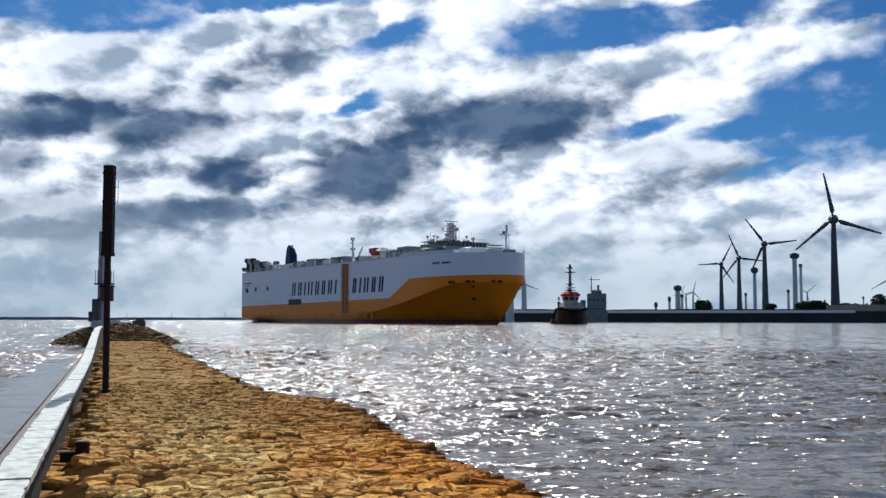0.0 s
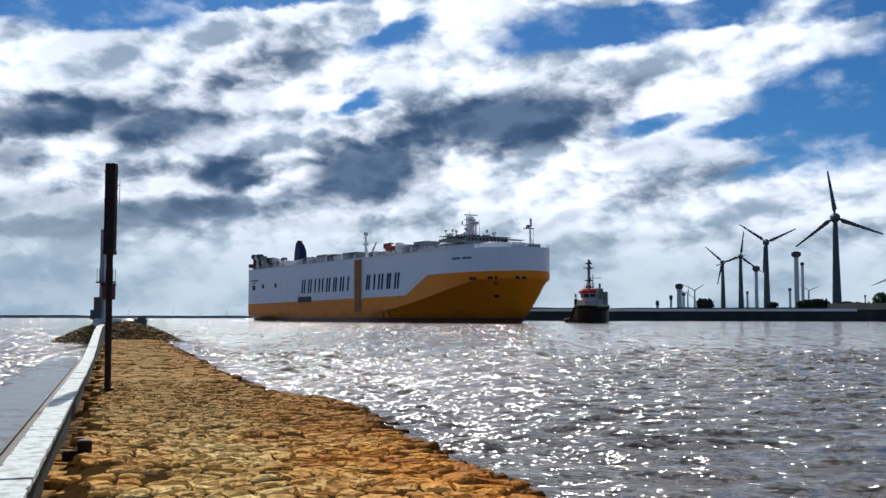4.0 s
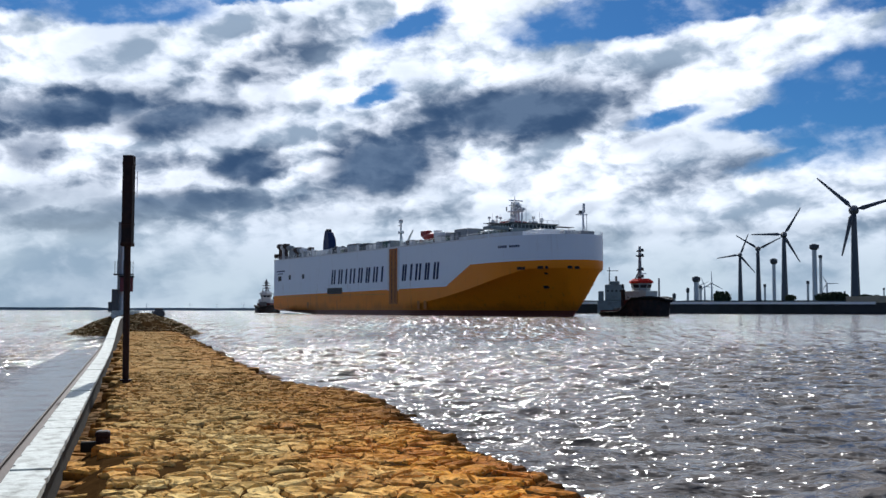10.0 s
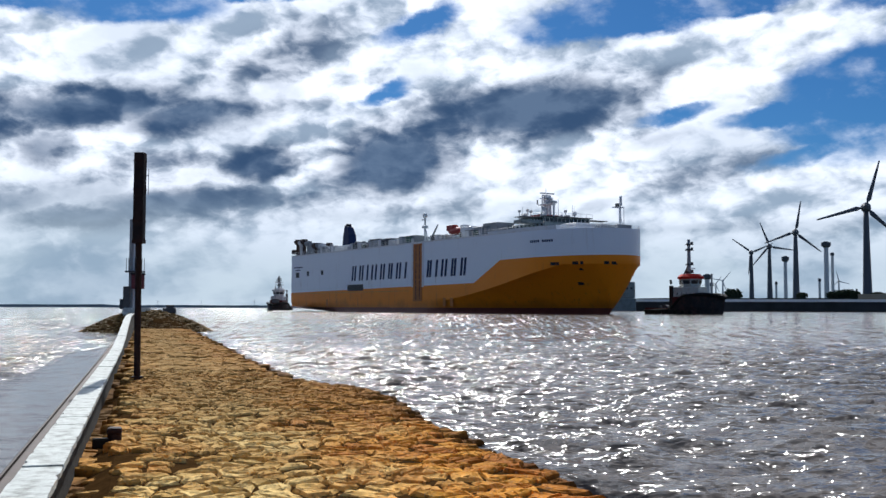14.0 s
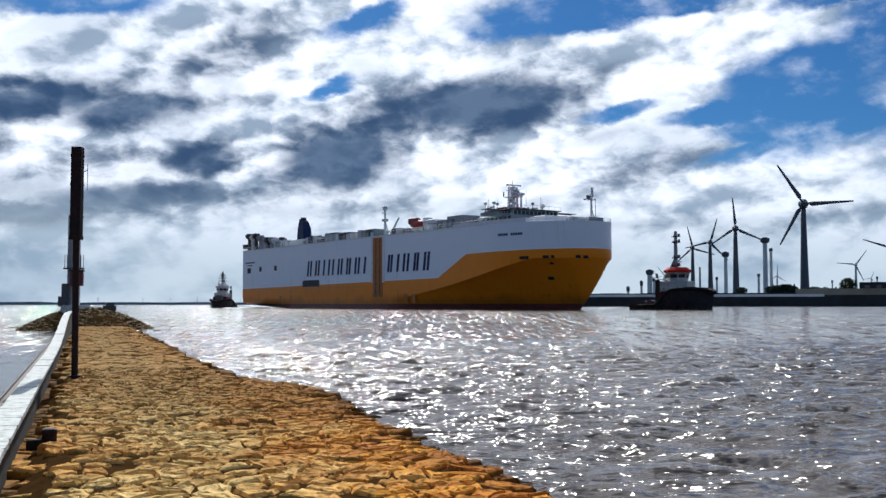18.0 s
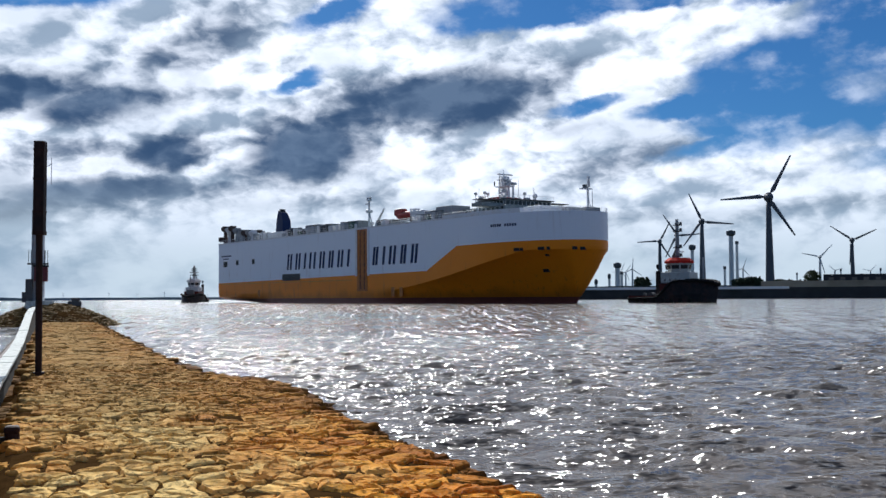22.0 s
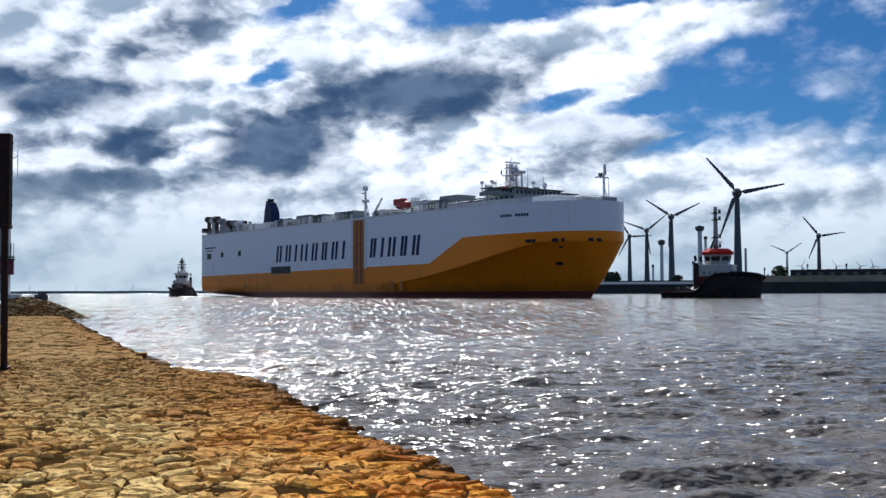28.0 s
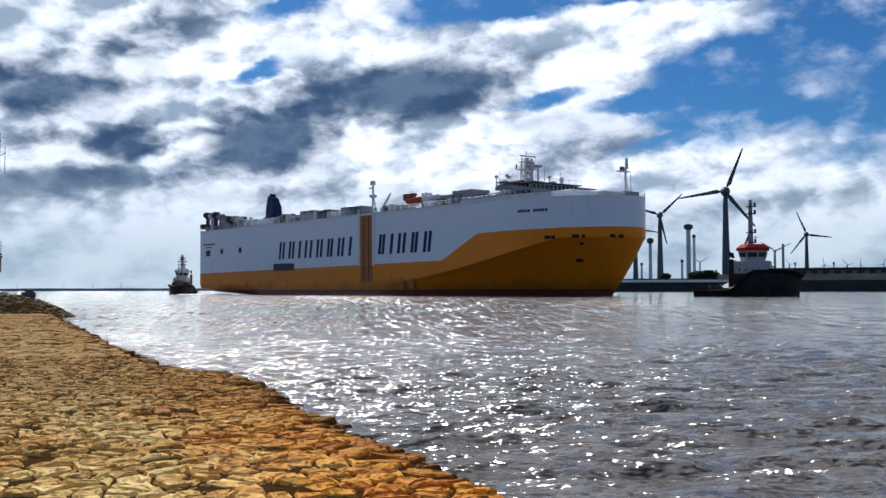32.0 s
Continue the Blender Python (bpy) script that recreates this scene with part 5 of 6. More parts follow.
def make_tug(name, label, L, W, mast_top, red, m):
    M_HOUSE = M_TUGHOUSE if red else M_PALEGREY
    up = 0.9 if red else 0.0
    root = thing(name, label, "tugboat", m)
    bm = bmesh.new()
    rings = []
    N = 26
    for lev in range(5):
        row = []
        for k in range(N + 1):
            u = k / N
            x = -L / 2 + L * u
            sheer = tug_sheer(u, 4.0 if red else 2.0)
            z = -1.5 + (sheer + 1.5) * lev / 4
            row.append((x + (0.9 * lev / 4 if u > 0.9 else 0), z))
        rings.append(row)
    ring3 = []
    for row in rings:
        st = [(x, -tug_half(x, z, L, W), z) for x, z in row]
        po = [(x, tug_half(x, z, L, W), z) for x, z in reversed(row)]
        ring3.append(st + po)
    loft(bm, ring3)
    hull = part("hull", bm, M_TUGHULL, root, "black tug hull with rust marks")
    # fender round the bow and the bulwark
    bm = bmesh.new()
    for k in range(N):
        for sgn in (-1, 1):
            pts = []
            for q in (k, k + 1):
                u = q / N
                x = -L / 2 + L * u + (0.9 if u > 0.9 else 0)
                sheer = tug_sheer(u, 4.0 if red else 2.0)
                pts.append((x, sgn * (tug_half(-L / 2 + L * u, sheer, L, W) + 0.1), sheer - 0.25))
            tube(bm, pts[0], pts[1], 0.32 if k < 19 else 0.5, seg=8)
    part("fender", bm, M_RUBBER, hull, "black rubber fender")
    for k in range(7):
        x = -L * 0.36 + k * L * 0.105
        for sgn in (-1, 1):
            bm = bmesh.new()
            tube(bm, (x, sgn * (tug_half(x, 1, L, W) + 0.02), 0.55), (x, sgn * (tug_half(x, 1, L, W) + 0.3), 0.55), 0.55, seg=14)
            part("tyre_fender", bm, M_RUBBER, hull)
    # bulwark and deckhouse
    part("aft_bulwark", B(-L / 2 + 0.4, -L * 0.12, -W / 2 * 0.86, -W / 2 * 0.82, 1.0, 1.9), M_TUGDECK, hull, "maroon bulwark")
    part("aft_bulwark", B(-L / 2 + 0.4, -L * 0.12, W / 2 * 0.82, W / 2 * 0.86, 1.0, 1.9), M_TUGDECK, hull, "maroon bulwark")
    part("towing_winch", T((-L * 0.27, -1.2, 1.9), (-L * 0.27, 1.2, 1.9), 0.8, seg=14), M_MAST, root, "towing winch drum")
    part("towing_bitt", B(-L * 0.37, -L * 0.35, -0.9, 0.9, 1.0, 2.6, bevel=0.1), M_MAST, root)
    house = part("deckhouse", B(-L * 0.14, L * 0.29, -W * 0.34, W * 0.34, 1.2, 5.0, bevel=0.25), M_TUGDECK, root, "maroon lower deckhouse")
    upper = part("upper_house", B(-L * 0.11, L * 0.245, -W * 0.30, W * 0.30, 5.0, 6.9 + up, bevel=0.2), M_HOUSE, root, "painted upper house")
    for k in range(4):
        x = -L * 0.05 + k * L * 0.06
        for sgn in (-1, 1):
            bm = T((x, sgn * W * 0.30, 5.9), (x, sgn * (W * 0.30 + 0.06), 5.9), 0.28, seg=12)
            part("porthole", bm, M_GLASS, upper)
    bm = bmesh.new()
    ring = []
    for z, g in ((6.9 + up, 0.92), (7.6 + up, 1.0), (9.0 + up, 1.12), (9.2 + up, 1.1)):
        ring.append([((L * 0.07 + math.cos(a) * L * 0.135 * g), math.sin(a) * W * 0.265 * g, z) for a in [j / 8 * 2 * math.pi + math.pi / 8 for j in range(8)]])
    loft(bm, ring)
    wh = part("wheelhouse", bm, M_HOUSE, root, "octagonal wheelhouse")
    for j in range(8):
        a0, a1 = (j + 0.5) / 8 * 2 * math.pi, (j + 1.5) / 8 * 2 * math.pi
        bm = bmesh.new()
        g0, g1 = 1.015, 1.105
        q = []
        for a, z, g in ((a0, 7.75 + up, g0), (a1, 7.75 + up, g0), (a1, 8.75 + up, g1), (a0, 8.75 + up, g1)):
            mid = (a0 + a1) / 2
            aa = mid + (a - mid) * 0.82
            rr = math.cos(math.pi / 8) / math.cos(aa - mid) * g * 1.012
            q.append(bm.verts.new((L * 0.07 + math.cos(aa) * L * 0.135 * rr, math.sin(aa) * W * 0.265 * rr, z)))
        bm.faces.new(q)
        ext = bmesh.ops.extrude_face_region(bm, geom=list(bm.faces))
        for v in ext["geom"]:
            if isinstance(v, bmesh.types.BMVert):
                v.co.x += (L * 0.07 - v.co.x) * 0.03
                v.co.y *= 0.97
        part("window", bm, M_GLASS, wh)
    bm = bmesh.new()
    ring = []
    for z, g in ((9.2 + up, 1.22), (9.8 + up, 1.22), (10.6 + up, 0.85)):
        ring.append([((L * 0.07 + math.cos(a) * L * 0.140 * g), math.sin(a) * W * 0.275 * g, z) for a in [j / 8 * 2 * math.pi + math.pi / 8 for j in range(8)]])
    loft(bm, ring)
    part("wheelhouse_roof", bm, M_ROOF if red else M_PALEGREY, wh, "bright red wheelhouse roof" if red else "pale wheelhouse roof")
    # mast
    mx = L * 0.05
    mast = part("mast", T((mx, 0, 10.3 + up), (mx, 0, mast_top), 0.62, 0.40, 10), M_GREY, root, "grey signal mast")
    for z, w in ((12.0, 1.9), (14.2, 1.4), (mast_top - 3.0, 1.9), (mast_top - 1.4, 1.1)):
        part("mast_yard", B(mx - 0.2, mx + 0.2, -w, w, z, z + 0.28), M_MAST, mast)
        part("mast_platform", B(mx - 0.9, mx + 1.2, -0.6, 0.6, z - 0.2, z), M_MAST, mast)
        part("mast_lamp", B(mx + 0.7, mx + 1.2, -0.3, 0.3, z, z + 0.7), M_MAST, mast)
    part("radar_bar", B(mx + 0.9, mx + 1.2, -1.6, 1.6, 12.9, 13.2), M_WHITE, mast)
    part("mast_leg", T((mx - 1.8, 1.0, 10.0), (mx, 0, 14.5), 0.2, seg=6), M_MAST, mast)
    part("mast_leg", T((mx - 1.8, -1.0, 10.0), (mx, 0, 14.5), 0.2, seg=6), M_MAST, mast)
    for sgn in (-1, 1):
        st = part("exhaust_stack", B(-L * 0.16, -L * 0.11, sgn * W * 0.30 - 0.5, sgn * W * 0.30 + 0.5, 1.2, 8.2, bevel=0.25), M_TUGHULL, root, "dark exhaust stack")
        part("stack_pipe", T((-L * 0.135, sgn * W * 0.30, 8.6), (-L * 0.145, sgn * W * 0.30, 9.8), 0.32, seg=10), M_DARK, st)
    part("bow_staff", T((L * 0.36, 0, 4.0), (L * 0.36, 0, 11.5), 0.30, 0.26, 8), M_GREY, root, "grey fire monitor mast")
    part("bow_winch", B(L * 0.30, L * 0.38, -1.6, 1.6, 3.6, 5.6, bevel=0.3), M_MAST, root, "anchor winch")
    bm = bmesh.new()
    for sgn in (-1, 1):
        tube(bm, (-L * 0.08, sgn * W * 0.33, 6.0), (L * 0.28, sgn * W * 0.33, 6.0), 0.04, seg=4)
        for k in range(8):
            x = -L * 0.08 + k * L * 0.0485
            tube(bm, (x, sgn * W * 0.33, 5.0), (x, sgn * W * 0.33, 6.0), 0.04, seg=4)
    part("deck_rail", bm, M_WHITE, root)
    return root


tug_a = make_tug("harbour_tug", "dark harbour tug with a bright red wheelhouse roof", 21.8, 10.5, 21.4, True, pose(40, 360, 0))
tug_b = make_tug("stern_tug", "dark-hulled tug with a pale house at the ship's stern", 24.0, 9.2, 16.3, False, pose(-60, 430, 0))


def make_wash():
    """White wash by the ship's stern, low on the water."""
    root = thing("stern_wash", "white foaming wash under the ship's stern", "foam", kind="stuff")
    bm = bmesh.new()
    rng = random.Random(4)
    for k in range(60):
        u = rng.random()
        x, y = -84 - u * 26, -13 + rng.uniform(-5, 9) * (0.4 + u)
        ball(bm, (x, y, 0.02), 1.0, rng.uniform(1.2, 3.5), rng.uniform(0.5, 1.2), rng.uniform(0.12, 0.34) * (1.2 - 0.7 * u), 8)
    part("foam", bm, M_FOAM, root)
    return root


wash = make_wash()


# ---- the far harbour ----
def polar(az, d):
    return Vector((math.sin(az) * d, math.cos(az) * d, 0))


def make_turbine(az, d, hub, R, m_tower, m_blade, label, yaw=0.0):
    c = polar(az, d)
    face = -az
    root = thing("wind_turbine", label, "wind turbine", pose(c.x, c.y, 0, 0, 0, math.degrees(face) + yaw), group="wind turbines behind the harbour")
    bm = bmesh.new()
    rings = []
    for k in range(9):
        u = k / 8
        r = hub * (0.050 - 0.027 * u ** 0.8)
        rings.append([(math.cos(j / 16 * 6.2832) * r, math.sin(j / 16 * 6.2832) * r, u * (hub - R * 0.05)) for j in range(16)])
    loft(bm, rings)
    part("tower", bm, m_tower, root, smooth=True)
    part("nacelle", ball(bmesh.new(), (0, R * 0.03, hub), R * 0.108, 1.0, 1.25, 1.0, 14), m_tower, root, "rounded nacelle", smooth=True)
    rotor = new("rotor", None)
    rotor.parent = root
    rotor.matrix_basis = pose(0, -R * 0.09, hub)
    part("spinner", ball(bmesh.new(), (0, -R * 0.01, 0), R * 0.066, 1.0, 1.2, 1.0, 12), m_blade, rotor, smooth=True)
    bm = bmesh.new()
    rings = []
    for u, w, th in ((0.04, 0.030, 0.030), (0.10, 0.036, 0.028), (0.18, 0.100, 0.028), (0.35, 0.080, 0.020), (0.6, 0.060, 0.014), (0.85, 0.044, 0.010), (1.0, 0.030, 0.005)):
        a = radians(14 * (1 - u))
        ring = []
        for j in range(8):
            t = j / 8 * 6.2832
            px, py = math.cos(t) * w * 0.5 * R + (w - 0.03) * 0.22 * R, math.sin(t) * th * 0.5 * R
            ring.append((px * math.cos(a) - py * math.sin(a), px * math.sin(a) + py * math.cos(a), u * R))
        rings.append(ring)
    loft(bm, rings)
    me = mesh_from("blade", bm, m_blade, True)
    for k in range(3):
        ob = new("blade", me)
        ob.parent = rotor
        ob.matrix_basis = pose(0, 0, 0, 0, 120 * k, 0)
    return root, rotor


def spin(rotor, marks, hub, R):
    """Clockwise-positive blade angle through the marks (seconds, degrees)."""
    rows = []
    for k in range(81):
        t = k * 0.4
        a = float(np.interp(t, [q[0] for q in marks], [q[1] for q in marks]))
        rows.append((t, pose(0, -R * 0.09, hub, 0, a, 0)))
    walk(rotor, rows)


def steady(a0, rate):
    return [(0, a0), (32, a0 + rate * 32)]


ROTORS = []


def add_turbine(az, d, hub_z, R, marks, pale=False):
    # pale turbines take the material with haze painted in
    label = "distant wind turbine in haze-tinted paint with three turning blades" if pale else "tall grey wind turbine with three turning blades"
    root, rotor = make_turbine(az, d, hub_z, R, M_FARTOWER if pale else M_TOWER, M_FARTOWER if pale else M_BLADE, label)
    ROTORS.append((rotor, marks, hub_z, R))


add_turbine(0.3682, 1050, 99.3, 45.5, [(0, -10), (1, -130), (2, -250), (3, -366), (6, -730), (9, -1111), (13, -1650), (14, -1784), (19, -2443), (20.5, -2641), (21, -2717), (21.5, -2774), (22, -2852),
            (22.5, -2907), (23, -2982), (23.5, -3040), (24, -3116), (24.5, -3188), (25, -3244), (25.5, -3316), (28, -3639), (32, -4178)])
add_turbine(0.3071, 1080, 79.0, 31.5, [(0, -35), (1, -158), (2, -284), (3, -408), (13, -1666), (14, -1790), (19, -2408), (23, -2909), (28, -3535), (32, -4033)])
add_turbine(0.2838, 1120, 67.5, 26.5, [(0, -22), (1, -133), (2, -248), (3, -361), (14, -1580), (19, -2134), (23, -2532), (24, -2637), (32, -3500)])
add_turbine(0.2675, 1150, 63.0, 24.5, [(0, 28), (14, -1493), (23, -2482), (32, -3470)])
add_turbine(0.4402, 1100, 57.5, 25.0, [(0, 2618), (23, -50), (28, -637), (32, -1102)])
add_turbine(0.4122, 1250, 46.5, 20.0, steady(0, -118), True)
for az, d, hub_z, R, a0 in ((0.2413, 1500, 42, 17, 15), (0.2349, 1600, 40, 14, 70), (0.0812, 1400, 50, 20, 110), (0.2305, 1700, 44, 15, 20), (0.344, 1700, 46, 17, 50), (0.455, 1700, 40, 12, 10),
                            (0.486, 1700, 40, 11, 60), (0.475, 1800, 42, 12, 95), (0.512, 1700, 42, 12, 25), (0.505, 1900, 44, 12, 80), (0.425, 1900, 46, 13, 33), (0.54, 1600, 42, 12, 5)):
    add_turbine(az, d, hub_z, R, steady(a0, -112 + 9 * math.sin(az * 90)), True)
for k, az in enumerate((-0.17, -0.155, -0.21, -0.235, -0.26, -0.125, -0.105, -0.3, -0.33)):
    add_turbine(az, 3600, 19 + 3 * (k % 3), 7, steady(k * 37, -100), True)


def make_pillar(az, d, top, r, wide, label):
    c = polar(az, d)
    root = thing("signal_tower", label, "tower", pose(c.x, c.y, 0, 0, 0, math.degrees(-az)), group="pale towers behind the quay")
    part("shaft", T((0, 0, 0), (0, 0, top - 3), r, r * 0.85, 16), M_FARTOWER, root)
    if wide > r:
        part("platform", T((0, 0, top - 5), (0, 0, top - 3.4), r, wide, 16), M_MAST, root, "dark flared platform")
        part("head", T((0, 0, top - 3.4), (0, 0, top), wide, wide, 16), M_SHED, root)
        part("rail", T((0, 0, top), (0, 0, top + 0.8), wide * 0.5, wide * 0.5, 8), M_MAST, root)
    else:
        part("cap", T((0, 0, top - 3), (0, 0, top), r * 1.15, r * 1.1, 12), M_SHED, root)


make_pillar(0.3336, 1050, 66.5, 2.5, 4.5, "pale round tower with a wide dark platform")
make_pillar(0.3388, 1060, 57.0, 1.6, 1.6, "slender pale tower behind the quay")
make_pillar(0.2978, 1050, 53.0, 1.9, 3.5, "pale round tower with a wide dark platform")
make_pillar(0.2271, 1100, 37.5, 2.9, 4.2, "pale round tower with a wide dark platform")
make_pillar(0.2310, 1120, 29.0, 1.6, 1.6, "slender pale tower behind the quay")
make_pillar(0.2192, 1150, 27.0, 1.5, 1.8, "slender pale tower behind the quay")
make_pillar(0.2065, 1100, 20.0, 1.5, 1.9, "slender pale tower behind the quay")
make_pillar(0.3275, 1100, 33.0, 1.4, 1.4, "slender pale tower behind the quay")
make_pillar(0.2895, 1100, 30.0, 1.2, 1.2, "slender pale tower behind the quay")
make_pillar(0.0790, 900, 43.0, 1.6, 1.6, "slender pale tower behind the quay")
for az, h in ((0.359, 26), (0.392, 30), (0.43, 34), (0.448, 28), (0.4635, 34), (0.395, 22), (0.41, 22)):
    make_pillar(az, 1300, h, 1.0, 1.0, "thin distant pole behind the quay")


def strip(name, label, az0, az1, d0, d1, z, mat, cat, base=-2.0, wob=0.0):
    """A low strip of land, dyke or quay along the far bank."""
    bm = bmesh.new()
    rings = []
    N = 60
    for k in range(N + 1):
        az = az0 + (az1 - az0) * k / N
        dz = wob * noise.noise((az * 40, z, 0)) + wob * 0.5 * noise.noise((az * 160, z, 3))
        a, b = polar(az, d0), polar(az, d1)
        rings.append([(a.x, a.y, base), (a.x, a.y, z + dz), (b.x, b.y, z + dz), (b.x, b.y, base)])
    loft(bm, rings)
    ob = new(name, mesh_from(name, bm, mat))
    return tagged(ob, label, cat, kind="structure")


strip("quay_wall", "long dark quay wall across the channel", 0.02, 0.75, 700, 740, 7.5, M_QUAY, "quay")
strip("quay_edge", "pale concrete edge on the quay", 0.02, 0.385, 699.2, 706, 8.1, M_PALE, "quay edge", base=6.4)
strip("dyke", "dry grass dyke behind the quay", 0.36, 0.75, 800, 870, 13.0, M_DYKE, "dyke", wob=0.5)
strip("harbour_ground", "low harbour ground with scrub", 0.02, 0.78, 900, 2200, 11.0, M_LAND, "ground", wob=0.8)
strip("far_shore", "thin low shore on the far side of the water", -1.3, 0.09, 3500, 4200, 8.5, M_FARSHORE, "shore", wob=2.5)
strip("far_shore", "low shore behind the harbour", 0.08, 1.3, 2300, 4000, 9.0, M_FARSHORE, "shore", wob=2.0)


def make_tree(az, d, h, w, ground, seed):
    rng = random.Random(seed)
    c = polar(az, d)
    root = thing("tree", "dark round-crowned tree on the far bank", "tree", pose(c.x, c.y, ground, 0, 0, rng.uniform(0, 360)), group="trees on the far bank")
    bm = T((0, 0, -1), (0, 0, h * 0.5), w * 0.05, w * 0.03, 8)
    for k in range(5):
        a = k / 5 * 6.283
        tube(bm, (0, 0, h * 0.3), (math.cos(a) * w * 0.3, math.sin(a) * w * 0.3, h * 0.65), w * 0.025, w * 0.01, 6)
    part("trunk", bm, M_BARK, root)
    v, f = [], []
    for k in range(420):
        while True:
            p = Vector((rng.uniform(-1, 1), rng.uniform(-1, 1), rng.uniform(-1, 1)))
            if 0.35 < p.length < 1:
                break
        q = 1 + 0.25 * noise.noise(p * 2.2 + Vector((seed, 0, 0)))
        cc = Vector((p.x * w / 2 * q, p.y * w / 2 * q, h * 0.58 + p.z * h * 0.44 * q))
        s = rng.uniform(0.05, 0.10) * w
        e = Euler((rng.uniform(0, 6), rng.uniform(0, 6), rng.uniform(0, 6))).to_matrix()
        o = len(v)
        v.extend([cc + e @ Vector(t) * s for t in ((-1, -0.6, 0), (1, -0.5, 0.2), (0.8, 0.7, -0.1), (-0.7, 0.6, 0.25))])
        f.append((o, o + 1, o + 2, o + 3))
    me = bpy.data.meshes.new("crown")
    me.from_pydata(v, [], f)
    me.materials.append(M_LEAF)
    ob = new("crown", me)
    ob.parent = root


for k, (az, d, h, w, g) in enumerate(((0.4055, 860, 14.0, 12.5, 8.0), (0.2507, 950, 12.0, 16.0, 7.5), (0.345, 980, 8.0, 14.0, 10.5), (0.352, 980, 8.5, 13.0, 10.5), (0.357, 990, 7.5, 12.0, 10.5),
                                      (0.338, 985, 7.0, 10.0, 10.5), (0.376, 1000, 6.5, 14.0, 10.5), (0.385, 1000, 6.0, 12.0, 10.5), (0.312, 1000, 6.5, 10.0, 10.5))):
    make_tree(az, d, h, w, g, 30 + k)


def make_shed(az, d, w, depth, h, ground, label, mat):
    c = polar(az, d)
    root = thing("harbour_shed", label, "building", pose(c.x, c.y, ground, 0, 0, math.degrees(-az)))
    part("wall", B(-w / 2, w / 2, 0, depth, -1, h), mat, root)
    bm = bmesh.new()
    loft(bm, [[(-w / 2 - 0.5, -0.5, h), (-w / 2 - 0.5, depth + 0.5, h), (-w / 2 - 0.5, depth / 2, h + 0.3)], [(w / 2 + 0.5, -0.5, h), (w / 2 + 0.5, depth + 0.5, h), (w / 2 + 0.5, depth / 2, h + 0.3)]])
    part("roof", bm, M_MAST, root)
    for k in range(max(2, int(w / 9))):
        x = -w / 2 + 4 + k * 9
        part("gate", B(x, x + 4, -0.08, 0, 0, min(4.5, h - 0.6)), M_MAST, root)


make_shed(0.497, 900, 148, 25, 7.0, 12.5, "long low dark blue shed on the dyke", M_LONGSHED)
make_shed(0.392, 960, 40, 15, 2.4, 11.0, "low dark harbour shed", M_SHED)


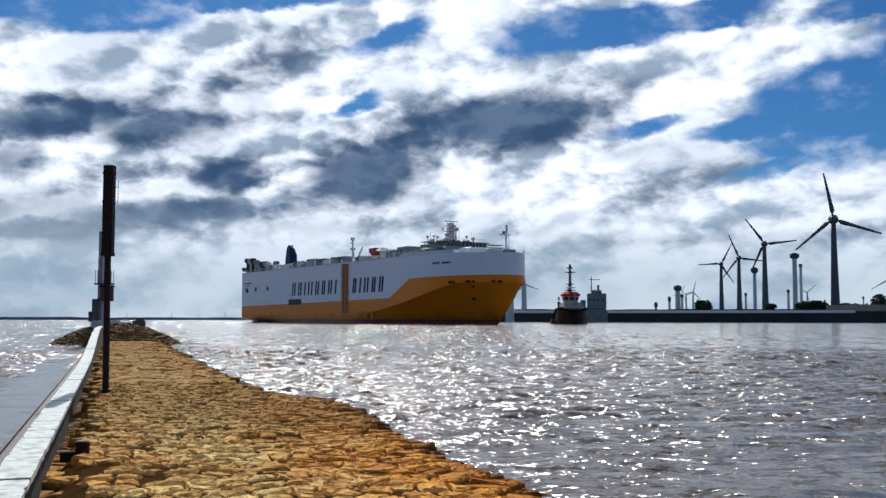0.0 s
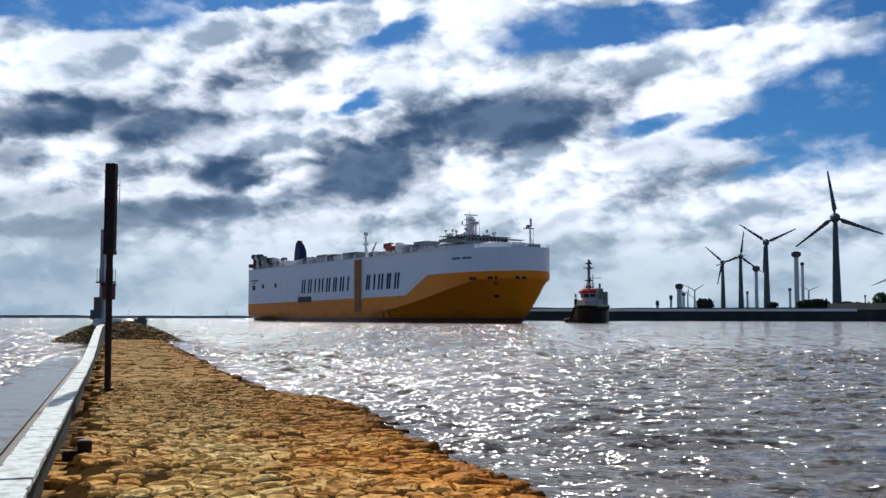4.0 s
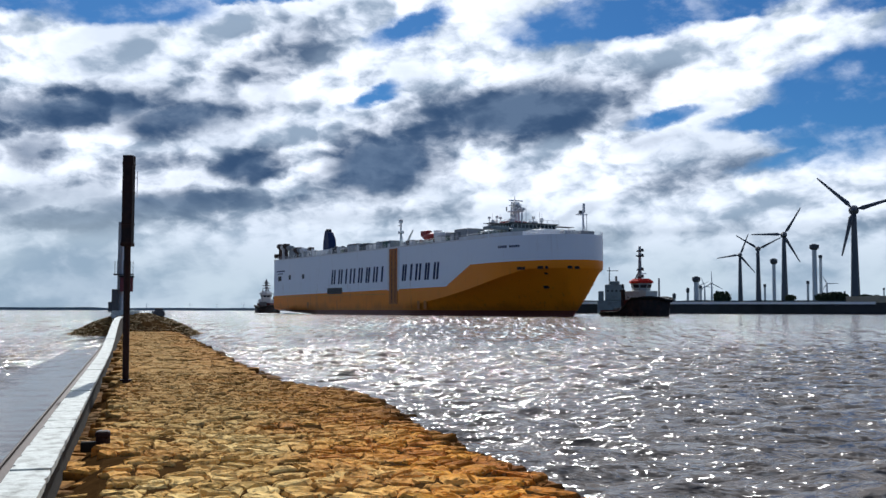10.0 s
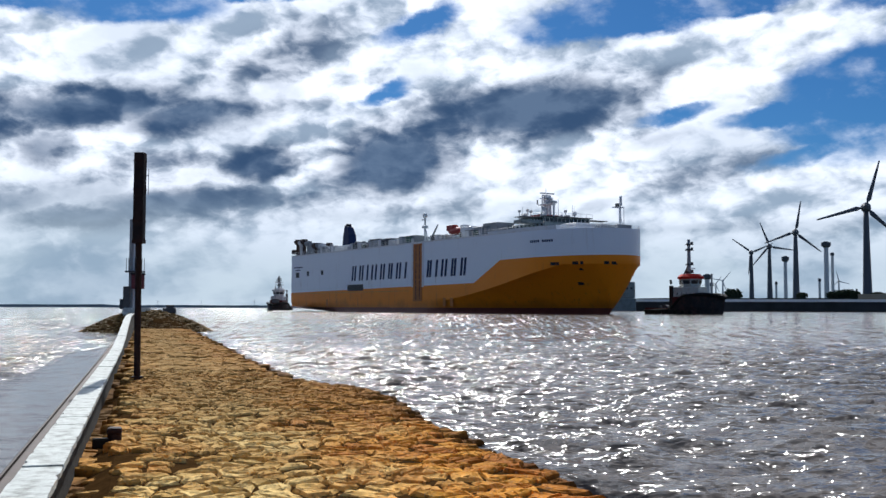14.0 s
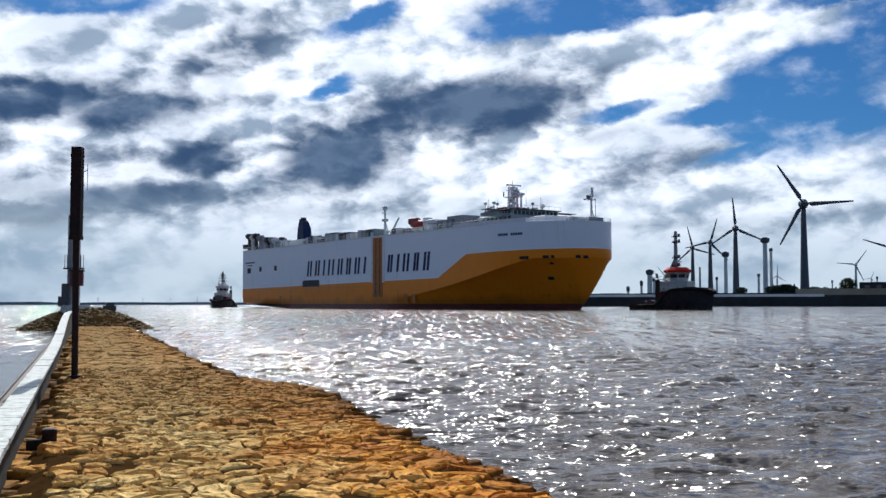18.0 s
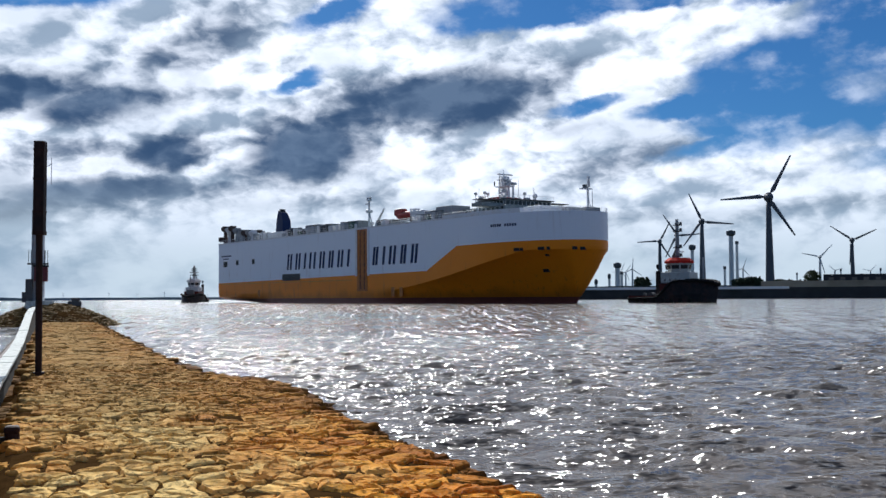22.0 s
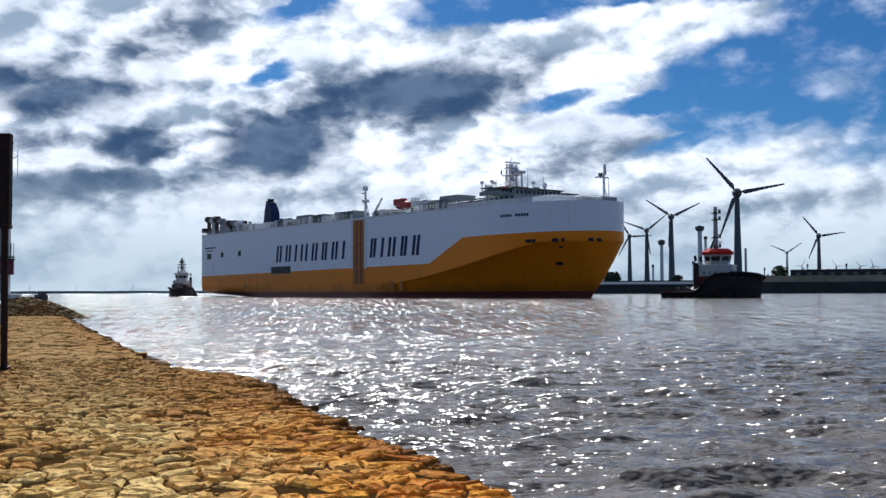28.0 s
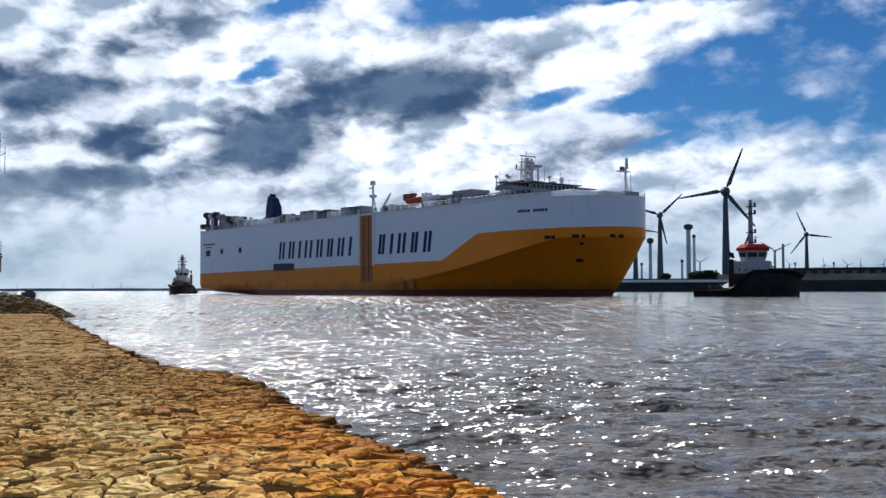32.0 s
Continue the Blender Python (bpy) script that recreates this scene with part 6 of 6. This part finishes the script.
def make_moored():
    """A grey moored ship or pontoon at the far quay."""
    c = polar(0.147, 690)
    root = thing("moored_vessel", "grey boxy vessel moored at the far quay", "ship", pose(c.x, c.y, 0, 0, 0, -8))
    part("hull", B(-9.2, 9.2, -4, 4, -1, 8.5, bevel=0.4), M_MOORED, root)
    part("superstructure", B(-4.2, 8.6, -3.5, 3.5, 8.5, 19.5, bevel=0.8), M_MOORED, root)
    part("upper_deck", B(-1.5, 5.5, -3, 3, 19.5, 21.6, bevel=0.5), M_MOORED, root)
    part("aft_house", B(-8.6, -5.0, -3, 3, 8.5, 15.0, bevel=0.3), M_MOORED, root)
    part("mast", T((-1.2, 0, 21), (-1.2, 0, 31), 0.4, 0.25, 8), M_MAST, root)
    part("mast_arm", B(-3.0, 4.6, -0.3, 0.3, 28.4, 28.8), M_MAST, root)
    part("funnel", B(2.6, 4.0, -0.9, 0.9, 21.6, 25.0, bevel=0.3), M_MAST, root)
    for k in range(4):
        part("window", B(-3 + k * 2.8, -1.6 + k * 2.8, -3.56, -3.5, 14.4, 15.8), M_GLASS, root)


make_moored()
make_pillar(0.066, 690, 19.0, 3.0, 3.0, "stubby grey tank on the quay")

lay_stones(mole_root)


# ---- what moves ----
def ship_pose(t):
    u = t / 32.0
    x = -31.573 + 46.779 * u - 5.809 * u * u + 2.378 * u ** 3
    y = 412.372 - 140.728 * u + 64.589 * u * u - 21.551 * u ** 3
    return pose(x, y, 0, 0, 0, math.degrees(-1.021 + 0.015 * u))


def motions():
    times = [k * 1.0 for k in range(33)]
    walk(ship, [(t, ship_pose(t)) for t in times])
    walk(wash, [(t, ship_pose(t)) for t in times])
    walk(tug_a, [(t, pose(*polar(az, d).xy, 0, 0, 0, h)) for t, az, d, h in TUG_A])
    walk(tug_b, [(t, pose(*polar(az, d).xy, 0, 0, 0, h)) for t, az, d, h in TUG_B])
    walk(water, [(0, pose(-4.92, 15.22, 0)), (32, pose(4.92, -15.22, 0))])
    for rotor, marks, hub, R in ROTORS:
        spin(rotor, marks, hub, R)


# seconds, bearing, distance, heading
TUG_A = [(0, 0.1240, 366, -84), (3, 0.1369, 352, -78), (6, 0.1468, 337, -70), (9, 0.1632, 322, -52), (11, 0.1806, 313, -38), (13, 0.1981, 304, -36), (14, 0.2070, 299, -36), (17, 0.2390, 288, -35), (19, 0.2562, 280, -38), (23, 0.2908, 264, -36), (25, 0.3164, 256, -34), (28, 0.3439, 247, -30), (30, 0.3662, 241, -28), (32, 0.3862, 235, -26)]
TUG_B = [(0, -0.1740, 540, -92), (3, -0.1740, 526, -92), (5, -0.1745, 517, -92), (6, -0.1775, 512, -92), (7, -0.1830, 507, -92), (8, -0.1876, 503, -92), (9, -0.1876, 499.5, -92), (10, -0.1881, 496, -92), (12, -0.1865, 490, -92), (14, -0.1862, 485, -92), (17, -0.1870, 476, -92), (19, -0.1848, 470, -92), (21, -0.1835, 464, -92), (23, -0.1796, 458, -92), (25, -0.1728, 452, -92), (28, -0.1647, 444, -92), (30, -0.1615, 439, -92), (32, -0.1537, 434, -92)]
motions()
